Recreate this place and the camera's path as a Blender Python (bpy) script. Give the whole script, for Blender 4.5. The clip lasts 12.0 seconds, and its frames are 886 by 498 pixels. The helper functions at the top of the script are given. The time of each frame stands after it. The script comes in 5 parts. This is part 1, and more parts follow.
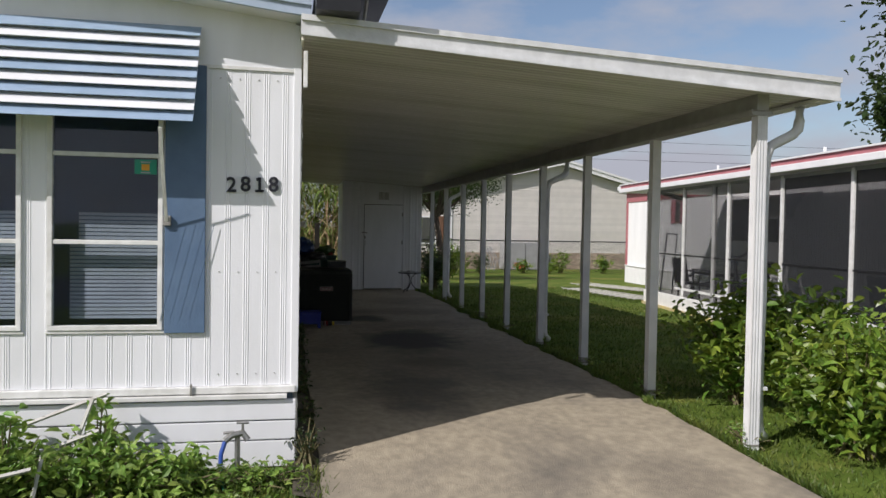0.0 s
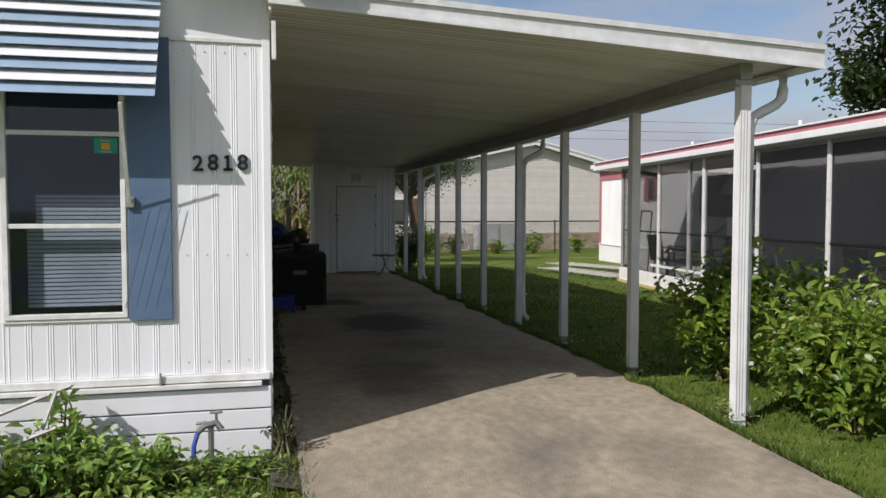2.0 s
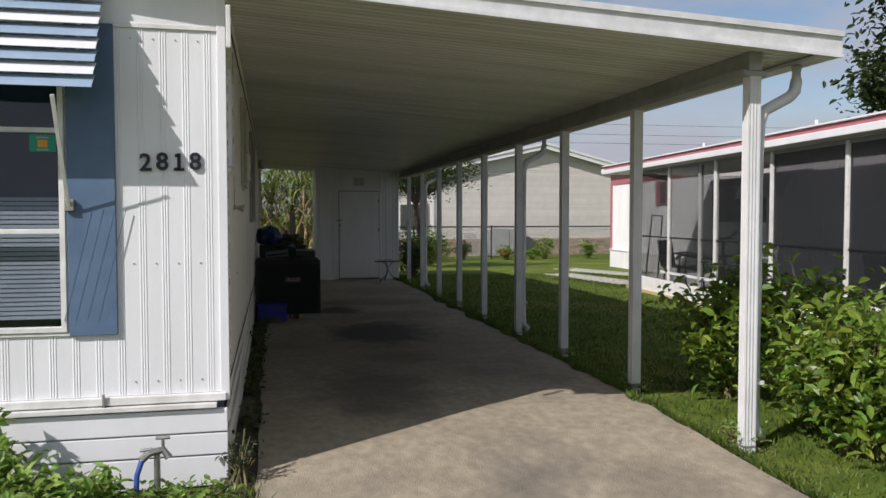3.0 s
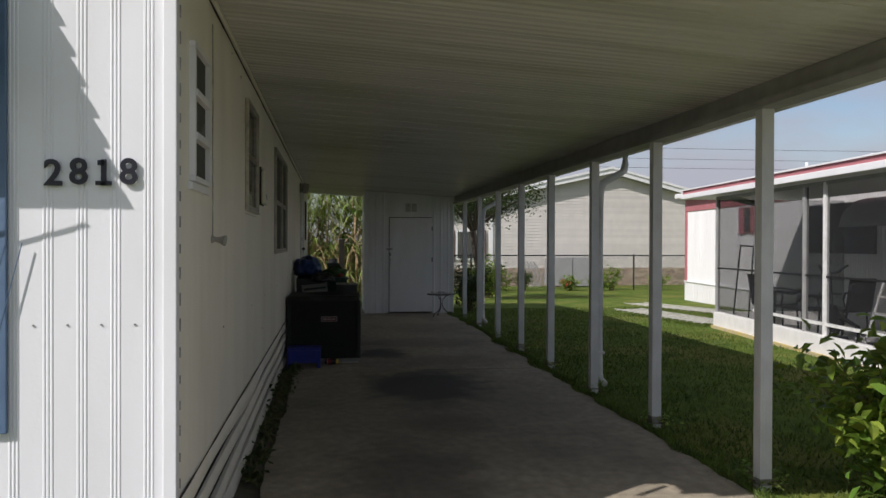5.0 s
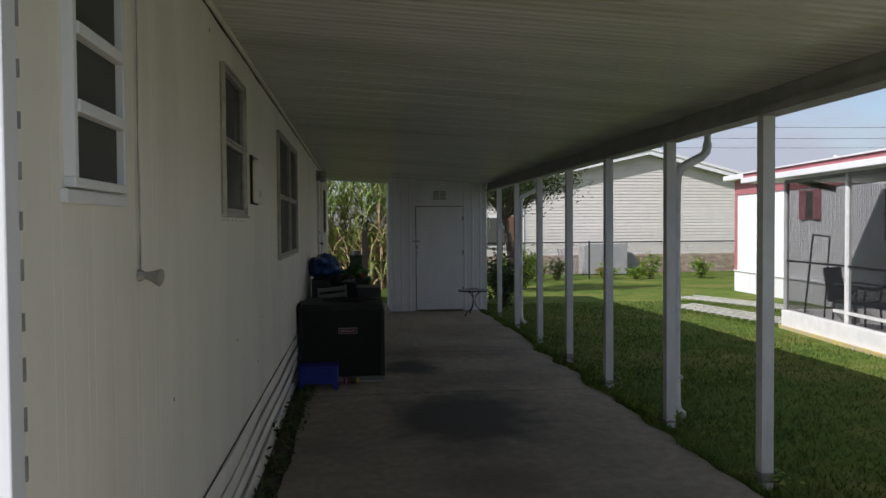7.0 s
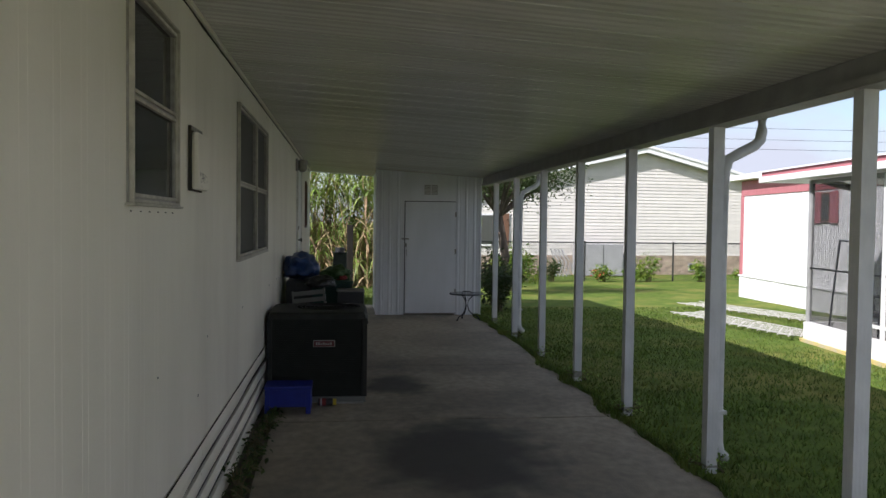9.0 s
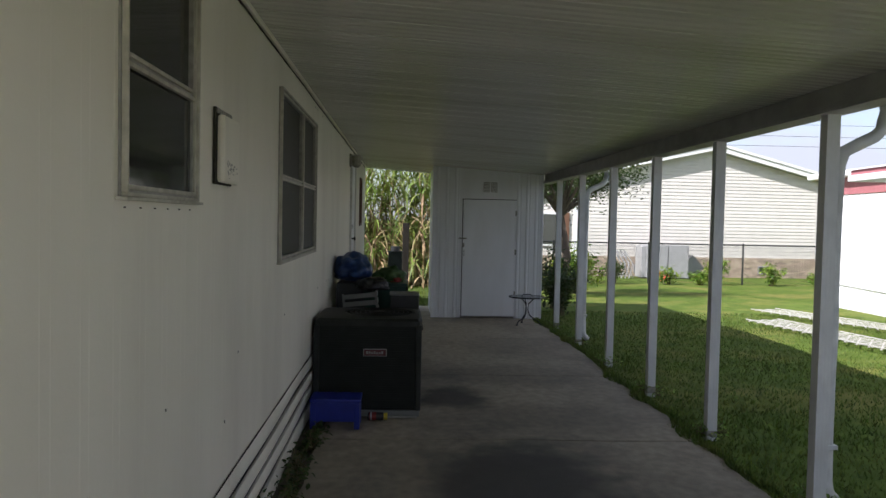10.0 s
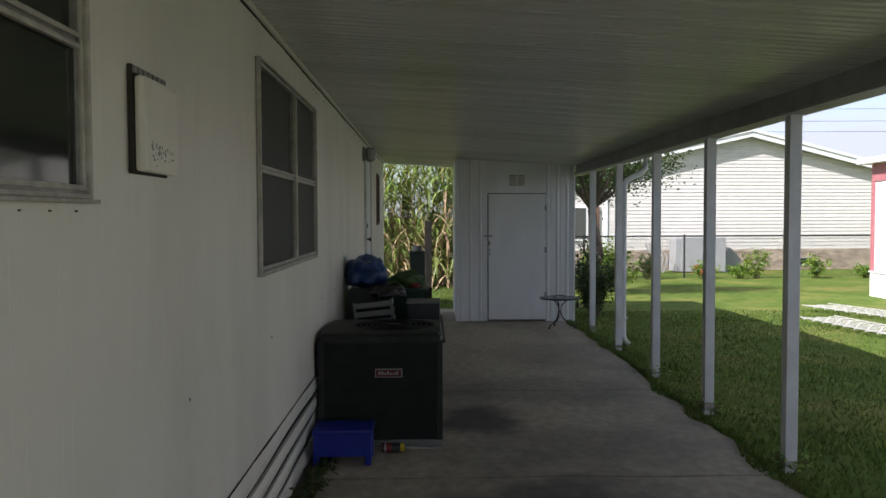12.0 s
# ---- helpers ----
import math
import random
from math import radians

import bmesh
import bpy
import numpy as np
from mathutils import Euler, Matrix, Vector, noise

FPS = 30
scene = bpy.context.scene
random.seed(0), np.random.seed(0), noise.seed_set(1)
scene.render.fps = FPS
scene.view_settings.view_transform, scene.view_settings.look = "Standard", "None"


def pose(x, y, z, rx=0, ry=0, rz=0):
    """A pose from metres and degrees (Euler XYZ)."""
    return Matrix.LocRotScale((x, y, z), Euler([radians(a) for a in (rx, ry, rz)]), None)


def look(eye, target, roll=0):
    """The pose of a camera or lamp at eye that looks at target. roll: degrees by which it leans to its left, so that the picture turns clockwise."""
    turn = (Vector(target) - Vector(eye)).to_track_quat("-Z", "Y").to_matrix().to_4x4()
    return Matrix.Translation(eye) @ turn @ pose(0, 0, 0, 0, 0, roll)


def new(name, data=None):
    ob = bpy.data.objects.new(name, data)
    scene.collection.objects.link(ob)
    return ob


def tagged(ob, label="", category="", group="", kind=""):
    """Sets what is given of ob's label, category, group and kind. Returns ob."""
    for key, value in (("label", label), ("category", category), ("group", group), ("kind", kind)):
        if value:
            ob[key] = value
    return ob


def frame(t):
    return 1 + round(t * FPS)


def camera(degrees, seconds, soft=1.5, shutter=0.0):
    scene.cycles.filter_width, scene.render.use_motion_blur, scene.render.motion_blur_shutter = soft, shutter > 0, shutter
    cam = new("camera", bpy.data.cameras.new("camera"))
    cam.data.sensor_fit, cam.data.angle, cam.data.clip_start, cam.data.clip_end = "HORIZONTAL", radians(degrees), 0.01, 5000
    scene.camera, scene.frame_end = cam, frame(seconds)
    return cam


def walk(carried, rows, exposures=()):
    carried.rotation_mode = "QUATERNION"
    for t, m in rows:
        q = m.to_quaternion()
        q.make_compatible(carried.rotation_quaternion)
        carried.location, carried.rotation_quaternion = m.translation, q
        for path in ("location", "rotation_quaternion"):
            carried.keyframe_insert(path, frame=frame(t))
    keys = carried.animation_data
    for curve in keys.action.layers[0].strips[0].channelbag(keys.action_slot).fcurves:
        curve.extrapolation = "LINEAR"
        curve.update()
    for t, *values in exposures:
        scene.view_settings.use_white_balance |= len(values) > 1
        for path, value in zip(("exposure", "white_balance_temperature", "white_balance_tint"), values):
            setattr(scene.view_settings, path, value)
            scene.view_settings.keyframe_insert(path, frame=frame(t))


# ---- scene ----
cam = camera(59.0, 12.0)
PATH = [
    (0, (-0.076, -4.968, 1.443), (0.319, -3.008, 1.39), 1.0),
    (0.5, (-0.09, -4.943, 1.436), (0.32, -2.987, 1.373), 1.1),
    (1, (-0.102, -4.927, 1.43), (0.324, -2.974, 1.363), 1.0),
    (1.5, (-0.124, -4.89, 1.423), (0.323, -2.942, 1.342), 0.7),
    (2, (-0.077, -4.784, 1.41), (0.386, -2.841, 1.313), -0.0),
    (2.5, (0.095, -4.58, 1.393), (0.554, -2.636, 1.302), -0.2),
    (2.7, (0.157, -4.507, 1.395), (0.595, -2.557, 1.304), -0.2),
    (4.5, (0.538, -3.407, 1.442), (0.945, -1.449, 1.43), 0.1),
    (5, (0.563, -2.907, 1.447), (0.842, -0.927, 1.431), 0.2),
    (5.5, (0.611, -2.505, 1.518), (0.871, -0.522, 1.484), -0.0),
    (6, (0.692, -2.11, 1.576), (0.933, -0.125, 1.524), 0.4),
    (6.5, (0.685, -1.806, 1.575), (0.886, 0.183, 1.523), 0.2),
    (7, (0.642, -1.499, 1.598), (0.856, 0.488, 1.539), -0.4),
    (9, (0.71, -0.361, 1.607), (0.955, 1.622, 1.539), 0.7),
    (9.5, (0.769, -0.082, 1.621), (0.988, 1.905, 1.553), 1.4),
    (10, (0.734, 0.238, 1.617), (0.836, 2.234, 1.542), 1.2),
    (10.5, (0.714, 0.468, 1.64), (0.82, 2.463, 1.556), -0.0),
    (11, (0.748, 0.729, 1.628), (0.86, 2.724, 1.546), -0.4),
    (11.5, (0.794, 0.95, 1.632), (0.86, 2.947, 1.548), -0.1),
    (12, (0.81, 1.15, 1.617), (0.845, 3.148, 1.534), -0.2),
]
walk(cam, [(t, look(eye, target, roll)) for t, eye, target, roll in PATH],
     exposures=[(0.0, 0.06, 6400, 15), (2.5, 0.06, 6420, 15), (4.5, 0.06, 6420, 15), (5.5, 0.10, 6350, 15), (7.0, 0.29, 6150, 15), (8.8, 0.81, 6150, 15), (9.5, 0.92, 6150, 15), (12.0, 1.02, 6150, 15)])

# ---- sky and sun ----
HX, HY = 1.0, 0.66                     # shadow run per metre of height
ELEV = math.atan2(1.0, math.hypot(HX, HY))
world = bpy.data.worlds.new("world")
scene.world = world
world.use_nodes = True
wt = world.node_tree
W = wt.nodes
sky = W.new("ShaderNodeTexSky")
sky.sky_type, sky.sun_disc = "NISHITA", False
sky.sun_elevation, sky.sun_rotation = ELEV, math.atan2(-HX, -HY)
sky.dust_density = 1.5
wc = W.new("ShaderNodeTexCoord")
wm = W.new("ShaderNodeMapping")
wm.inputs["Scale"].default_value = (1.0, 1.0, 2.6)
wm.inputs["Location"].default_value = (0.35, 0.2, 0.1)
wn = W.new("ShaderNodeTexNoise")
wn.inputs["Scale"].default_value, wn.inputs["Detail"].default_value, wn.inputs["Roughness"].default_value = 3.1, 8.0, 0.55
wr = W.new("ShaderNodeValToRGB")
wr.color_ramp.elements[0].position, wr.color_ramp.elements[1].position = 0.40, 0.60
wx = W.new("ShaderNodeMixRGB")
wx.inputs[2].default_value = (4.2, 4.4, 4.9, 1)
wt.links.new(wc.outputs["Generated"], wm.inputs[0])
wt.links.new(wm.outputs[0], wn.inputs["Vector"])
wt.links.new(wn.outputs["Fac"], wr.inputs[0])
wt.links.new(wr.outputs[0], wx.inputs[0])
wt.links.new(sky.outputs[0], wx.inputs[1])
wt.links.new(wx.outputs[0], W["Background"].inputs[0])
W["Background"].inputs[1].default_value = 0.10

sun = new("sun", bpy.data.lights.new("sun", "SUN"))
sun.data.energy, sun.data.angle, sun.data.color = 4.2, radians(0.5), (1.0, 0.965, 0.92)
sun.matrix_world = look((-HX * 30, -HY * 30, 30), (0, 0, 0))

# ---- materials ----
def base_mat(name):
    m = bpy.data.materials.new(name)
    m.use_nodes = True
    return m, m.node_tree, m.node_tree.nodes["Principled BSDF"]


def mat(name, a, b=None, scale=6.0, rough=0.6, metal=0.0, bump=0.15, bscale=60.0, stain=None, stain_amt=0.5, stain_scale=1.3,
        stretch=(1, 1, 1), island=0.0, randob=0.0, spec=0.5):
    """Two tones in fine noise, a broad stain tone, and a fine bump."""
    m, t, p = base_mat(name)
    N, L = t.nodes, t.links
    b = b or tuple(c * 0.86 for c in a)
    co = N.new("ShaderNodeTexCoord")
    mp = N.new("ShaderNodeMapping")
    mp.inputs["Scale"].default_value = stretch
    L.new(co.outputs["Object"], mp.inputs[0])
    n1 = N.new("ShaderNodeTexNoise")
    n1.inputs["Scale"].default_value, n1.inputs["Detail"].default_value = scale, 6.0
    L.new(mp.outputs[0], n1.inputs["Vector"])
    r1 = N.new("ShaderNodeValToRGB")
    r1.color_ramp.elements[0].position, r1.color_ramp.elements[1].position = 0.35, 0.68
    r1.color_ramp.elements[0].color, r1.color_ramp.elements[1].color = (*b, 1), (*a, 1)
    L.new(n1.outputs["Fac"], r1.inputs[0])
    col = r1.outputs[0]
    if stain:
        n2 = N.new("ShaderNodeTexNoise")
        n2.inputs["Scale"].default_value, n2.inputs["Detail"].default_value, n2.inputs["Roughness"].default_value = stain_scale, 7.0, 0.62
        L.new(mp.outputs[0], n2.inputs["Vector"])
        r2 = N.new("ShaderNodeValToRGB")
        r2.color_ramp.elements[0].position, r2.color_ramp.elements[1].position = 0.48, 0.75
        r2.color_ramp.elements[1].color = (stain_amt,) * 3 + (1,)
        L.new(n2.outputs["Fac"], r2.inputs[0])
        mx = N.new("ShaderNodeMixRGB")
        mx.inputs[2].default_value = (*stain, 1)
        L.new(r2.outputs[0], mx.inputs[0])
        L.new(col, mx.inputs[1])
        col = mx.outputs[0]
    if island or randob:
        src = N.new("ShaderNodeNewGeometry").outputs["Random Per Island"] if island else N.new("ShaderNodeObjectInfo").outputs["Random"]
        hv = N.new("ShaderNodeHueSaturation")
        k = island or randob
        for sock, lo, hi, mul in (("Value", 1 - k, 1 + k, 1.0), ("Hue", 0.5 - 0.05 * k, 0.5 + 0.05 * k, 7.31)):
            mr = N.new("ShaderNodeMapRange")
            mr.inputs["To Min"].default_value, mr.inputs["To Max"].default_value = lo, hi
            fr = N.new("ShaderNodeMath")
            fr.operation = "MULTIPLY"
            fr.inputs[1].default_value = mul
            fc = N.new("ShaderNodeMath")
            fc.operation = "FRACT"
            L.new(src, fr.inputs[0])
            L.new(fr.outputs[0], fc.inputs[0])
            L.new(fc.outputs[0], mr.inputs["Value"])
            L.new(mr.outputs[0], hv.inputs[sock])
        L.new(col, hv.inputs["Color"])
        col = hv.outputs[0]
    L.new(col, p.inputs["Base Color"])
    p.inputs["Roughness"].default_value, p.inputs["Metallic"].default_value = rough, metal
    p.inputs["Specular IOR Level"].default_value = spec
    if bump:
        nb = N.new("ShaderNodeTexNoise")
        nb.inputs["Scale"].default_value, nb.inputs["Detail"].default_value = bscale, 4.0
        L.new(co.outputs["Object"], nb.inputs["Vector"])
        bp = N.new("ShaderNodeBump")
        bp.inputs["Strength"].default_value, bp.inputs["Distance"].default_value = bump, 0.01
        L.new(nb.outputs["Fac"], bp.inputs["Height"])
        L.new(bp.outputs[0], p.inputs["Normal"])
    return m


def leaf_mat(name, a, b, stain, k=0.35, rough=0.45):
    m = mat(name, a, b, scale=3.0, rough=rough, bump=0, stain=stain, stain_amt=0.5, stain_scale=1.7, island=k)
    t = m.node_tree
    p = t.nodes["Principled BSDF"]
    tr = t.nodes.new("ShaderNodeBsdfTranslucent")
    mx = t.nodes.new("ShaderNodeMixShader")
    mx.inputs[0].default_value = 0.42
    t.links.new(p.inputs["Base Color"].links[0].from_socket, tr.inputs[0])
    t.links.new(p.outputs[0], mx.inputs[1])
    t.links.new(tr.outputs[0], mx.inputs[2])
    t.links.new(mx.outputs[0], t.nodes["Material Output"].inputs[0])
    return m


def glass_mat(name, tint, gloss=1.45):
    m, t, p = base_mat(name)
    t.nodes.remove(p)
    tr, gl = t.nodes.new("ShaderNodeBsdfTransparent"), t.nodes.new("ShaderNodeBsdfGlossy")
    tr.inputs[0].default_value = (*tint, 1)
    gl.inputs["Roughness"].default_value = 0.03
    fr, mx = t.nodes.new("ShaderNodeFresnel"), t.nodes.new("ShaderNodeMixShader")
    fr.inputs[0].default_value = gloss
    t.links.new(fr.outputs[0], mx.inputs[0])
    t.links.new(tr.outputs[0], mx.inputs[1])
    t.links.new(gl.outputs[0], mx.inputs[2])
    t.links.new(mx.outputs[0], t.nodes["Material Output"].inputs[0])
    return m


def screen_mat(name, col, see):
    m, t, p = base_mat(name)
    p.inputs["Base Color"].default_value = (*col, 1)
    p.inputs["Roughness"].default_value = 0.7
    tr, mx = t.nodes.new("ShaderNodeBsdfTransparent"), t.nodes.new("ShaderNodeMixShader")
    mx.inputs[0].default_value = see
    t.links.new(p.outputs[0], mx.inputs[1])
    t.links.new(tr.outputs[0], mx.inputs[2])
    t.links.new(mx.outputs[0], t.nodes["Material Output"].inputs[0])
    return m


def concrete_mat(light, dark):
    """Old stained concrete with an oil stain where a car stood, and wide patches that carry carport shade."""
    m = mat("concrete", light, dark, scale=14.0, rough=0.85, bump=0.5, bscale=90,
            stain=(0.125, 0.112, 0.094), stain_amt=0.85, stain_scale=0.9, stretch=(1.0, 0.75, 1))
    t = m.node_tree
    N, L, p = t.nodes, t.links, t.nodes["Principled BSDF"]
    col = p.inputs["Base Color"].links[0].from_socket
    co = N.new("ShaderNodeTexCoord")
    wob = N.new("ShaderNodeTexNoise")
    wob.inputs["Scale"].default_value, wob.inputs["Detail"].default_value = 3.0, 5.0
    L.new(co.outputs["Object"], wob.inputs["Vector"])
    # Wide grey patches from y 3.9 back also put carport shade into the colour.
    for cx, cy, rx, ry, deep, tone in ((1.5, 4.95, 0.62, 0.95, 0.87, (0.022, 0.02, 0.018)), (1.05, 1.9, 0.45, 0.9, 0.6, (0.05, 0.045, 0.04)),
                                       (1.5, 3.25, 0.35, 0.35, 0.5, (0.13, 0.085, 0.04)), (1.2, 7.3, 0.35, 0.5, 0.8, (0.03, 0.028, 0.026)),
                                       (1.5, -1.5, 0.9, 0.45, 0.6, (0.10, 0.088, 0.07)), (2.1, -2.5, 0.9, 0.3, 0.55, (0.10, 0.088, 0.07)), (2.3, -0.6, 0.35, 0.5, 0.4, (0.13, 0.11, 0.085)), (1.4, 3.9, 1.5, 2.4, 0.45, (0.085, 0.080, 0.070)), (2.0, 6.6, 0.8, 0.5, 0.35, (0.10, 0.09, 0.08)), (1.9, 8.4, 1.1, 0.6, 0.4, (0.10, 0.095, 0.085)), (2.2, 10.2, 0.7, 0.9, 0.35, (0.10, 0.095, 0.085)), (1.1, -4.2, 1.1, 0.35, 0.5, (0.10, 0.085, 0.06))):
        mp = N.new("ShaderNodeMapping")
        mp.vector_type = "TEXTURE"
        mp.inputs["Location"].default_value, mp.inputs["Scale"].default_value = (cx, cy, 0), (rx, ry, 4)
        L.new(co.outputs["Object"], mp.inputs[0])
        ln = N.new("ShaderNodeVectorMath")
        ln.operation = "LENGTH"
        L.new(mp.outputs[0], ln.inputs[0])
        ad = N.new("ShaderNodeMath")
        ad.operation = "MULTIPLY_ADD"
        ad.inputs[1].default_value = 1.1
        L.new(wob.outputs["Fac"], ad.inputs[0])
        L.new(ln.outputs["Value"], ad.inputs[2])
        mr = N.new("ShaderNodeMapRange")
        mr.interpolation_type = "SMOOTHSTEP"
        mr.inputs["From Min"].default_value, mr.inputs["From Max"].default_value = 1.05, 1.85
        mr.inputs["To Min"].default_value, mr.inputs["To Max"].default_value = deep, 0.0
        L.new(ad.outputs[0], mr.inputs["Value"])
        mx = N.new("ShaderNodeMixRGB")
        mx.inputs[2].default_value = (*tone, 1)
        L.new(mr.outputs[0], mx.inputs[0])
        L.new(col, mx.inputs[1])
        col = mx.outputs[0]
    L.new(col, p.inputs["Base Color"])
    return m


M_WHITE = mat("white_siding", (0.80, 0.81, 0.83), (0.74, 0.75, 0.76), scale=4, rough=0.42, bump=0.05, stain=(0.55, 0.54, 0.49), stain_amt=0.35, stretch=(1, 1, 0.25))
M_SIDE = mat("side_siding", (0.88, 0.85, 0.75), (0.83, 0.80, 0.70), scale=3, rough=0.5, bump=0.06, stain=(0.58, 0.54, 0.46), stain_amt=0.4, stretch=(1, 1, 0.3))
M_TRIM = mat("white_trim", (0.80, 0.80, 0.78), (0.66, 0.66, 0.63), scale=14, rough=0.45, stain=(0.42, 0.40, 0.35), stain_amt=0.4, stain_scale=3)
M_ALU = mat("painted_aluminium", (0.74, 0.75, 0.75), (0.60, 0.61, 0.61), scale=9, rough=0.4, stain=(0.40, 0.39, 0.36), stain_amt=0.45, stain_scale=2.2)
M_OLDALU = mat("bare_aluminium", (0.40, 0.39, 0.36), (0.26, 0.25, 0.23), scale=25, rough=0.42, metal=0.35, stain=(0.22, 0.2, 0.17), stain_amt=0.5, stain_scale=6)
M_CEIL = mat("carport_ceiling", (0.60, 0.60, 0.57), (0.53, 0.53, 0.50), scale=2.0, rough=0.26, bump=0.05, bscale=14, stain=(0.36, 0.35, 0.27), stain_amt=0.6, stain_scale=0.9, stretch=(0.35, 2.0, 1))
M_WFRAME = mat("chalky_window_frame", (0.60, 0.58, 0.50), (0.44, 0.42, 0.36), scale=22, rough=0.55, stain=(0.22, 0.2, 0.17), stain_amt=0.6, stain_scale=7)
M_SEAM = mat("dirt_seam", (0.05, 0.045, 0.036), (0.03, 0.027, 0.022), scale=40, rough=0.95)
# Beam aluminium with its shade put into a darker grey; the porch reuses it.
M_BEAM = mat("beam_shade_grey", (0.36, 0.36, 0.35), (0.28, 0.28, 0.27), scale=6, rough=0.5, stain=(0.2, 0.2, 0.18), stain_amt=0.5)
M_BLUE = mat("blue_shutter", (0.095, 0.16, 0.26), (0.08, 0.135, 0.225), scale=9, rough=0.5, stain=(0.16, 0.22, 0.3), stain_amt=0.4)
M_SLATBLUE = mat("blue_awning_slat", (0.30, 0.40, 0.52), (0.25, 0.345, 0.46), scale=7, rough=0.4, stain=(0.40, 0.45, 0.5), stain_amt=0.3)
M_FASCBLUE = mat("pale_blue_drip_edge", (0.42, 0.50, 0.60), (0.36, 0.44, 0.54), scale=7, rough=0.4)
M_BLACK = mat("black_plastic", (0.018, 0.018, 0.02), (0.012, 0.012, 0.013), scale=20, rough=0.45)
M_NUM = mat("number_paint", (0.012, 0.012, 0.02), rough=0.4, bump=0)
# Unlit rooms and a blue sky reflection are put into this colour.
M_DARK = mat("interior_shade", (0.085, 0.115, 0.15), rough=0.9, bump=0)
M_BLIND = mat("blind_slat", (0.40, 0.41, 0.42), rough=0.6, bump=0)
M_GLASS = glass_mat("window_glass", (0.80, 0.86, 0.92), 1.5)
M_SCREEN = screen_mat("insect_screen", (0.075, 0.078, 0.068), 0.12)
M_DIMGLASS = mat("screened_glass", (0.030, 0.034, 0.031), (0.022, 0.025, 0.023), scale=5, rough=0.07, bump=0, spec=0.5)
M_PSCREEN = screen_mat("porch_screen", (0.022, 0.023, 0.025), 0.70)
# Interior shade of the street-side bays is put into this darker screen.
M_PSCREEN_DARK = screen_mat("shaded_porch_screen", (0.016, 0.018, 0.021), 0.36)
M_CONC = concrete_mat((0.395, 0.338, 0.243), (0.282, 0.242, 0.176))
M_ASPH = mat("asphalt", (0.075, 0.075, 0.075), (0.045, 0.045, 0.046), scale=20, rough=0.9, bump=0.6)
M_DIRT = mat("soil", (0.10, 0.085, 0.058), (0.06, 0.052, 0.036), scale=12, rough=0.95, bump=0.6, bscale=40)
M_LAWN = mat("lawn", (0.118, 0.168, 0.028), (0.072, 0.112, 0.018), scale=5, rough=0.9, bump=0.9, bscale=45, stain=(0.25, 0.212, 0.065), stain_amt=0.9, stain_scale=0.62, spec=0.1)
M_BLADE = leaf_mat("grass_blade", (0.130, 0.195, 0.030), (0.072, 0.122, 0.018), (0.24, 0.21, 0.063), 0.4, 0.6)
M_LEAF = leaf_mat("shrub_leaf", (0.25, 0.34, 0.045), (0.11, 0.20, 0.03), (0.38, 0.38, 0.06), 0.45, 0.35)
M_WEED = leaf_mat("weed_leaf", (0.27, 0.40, 0.08), (0.15, 0.26, 0.045), (0.36, 0.38, 0.10), 0.4, 0.45)
M_DARKLEAF = leaf_mat("dark_leaf", (0.045, 0.075, 0.018), (0.022, 0.042, 0.01), (0.08, 0.10, 0.03), 0.4)
M_TREELEAF = leaf_mat("tree_leaf", (0.07, 0.115, 0.025), (0.035, 0.06, 0.014), (0.13, 0.14, 0.04), 0.4)
M_CANE = leaf_mat("cane_leaf", (0.28, 0.35, 0.08), (0.17, 0.25, 0.05), (0.5, 0.42, 0.2), 0.4, 0.5)
M_STALK = mat("dry_stalk", (0.44, 0.33, 0.18), (0.25, 0.17, 0.09), scale=14, rough=0.8, island=0.35)
M_BARK = mat("bark", (0.11, 0.085, 0.06), (0.05, 0.04, 0.03), scale=16, rough=0.95, bump=0.9, bscale=30, stretch=(1, 1, 0.25))
M_STEM = mat("stem", (0.16, 0.15, 0.06), (0.10, 0.08, 0.04), scale=16, rough=0.8)
M_ACTOP = mat("ac_cabinet", (0.027, 0.030, 0.027), (0.018, 0.020, 0.018), scale=12, rough=0.6, spec=0.3, stain=(0.045, 0.045, 0.041), stain_amt=0.5, stain_scale=3)
M_ACFIN = mat("ac_louvre", (0.020, 0.023, 0.020), (0.015, 0.017, 0.015), scale=12, rough=0.75, spec=0.25)
M_RED = mat("badge_red", (0.11, 0.012, 0.018), rough=0.4, bump=0)
M_SILVER = mat("badge_silver", (0.36, 0.34, 0.33), rough=0.35, metal=0.3, bump=0)
M_STOOL = mat("blue_plastic", (0.009, 0.022, 0.27), (0.008, 0.016, 0.2), scale=10, rough=0.42, bump=0.05)
M_YEL = mat("yellow_plastic", (0.6, 0.46, 0.03), rough=0.4, bump=0)
M_TARP = mat("blue_tarp", (0.03, 0.075, 0.24), (0.015, 0.04, 0.13), scale=12, rough=0.35, bump=0.5, bscale=18)
M_BAG = mat("black_bag", (0.012, 0.012, 0.013), rough=0.3, bump=0.5, bscale=22)
M_BIN = mat("green_bin", (0.008, 0.045, 0.035), rough=0.45)
M_GBAG = mat("green_cloth", (0.045, 0.10, 0.025), rough=0.7, bump=0.4, bscale=25)
M_RCLOTH = mat("red_cloth", (0.22, 0.02, 0.018), rough=0.7)
M_CRATE = mat("grey_crate", (0.20, 0.20, 0.19), rough=0.5, stain=(0.12, 0.12, 0.11))
M_WOOD = mat("weathered_wood", (0.065, 0.055, 0.043), (0.035, 0.03, 0.024), scale=14, rough=0.85, bump=0.4, stretch=(1, 1, 0.2))
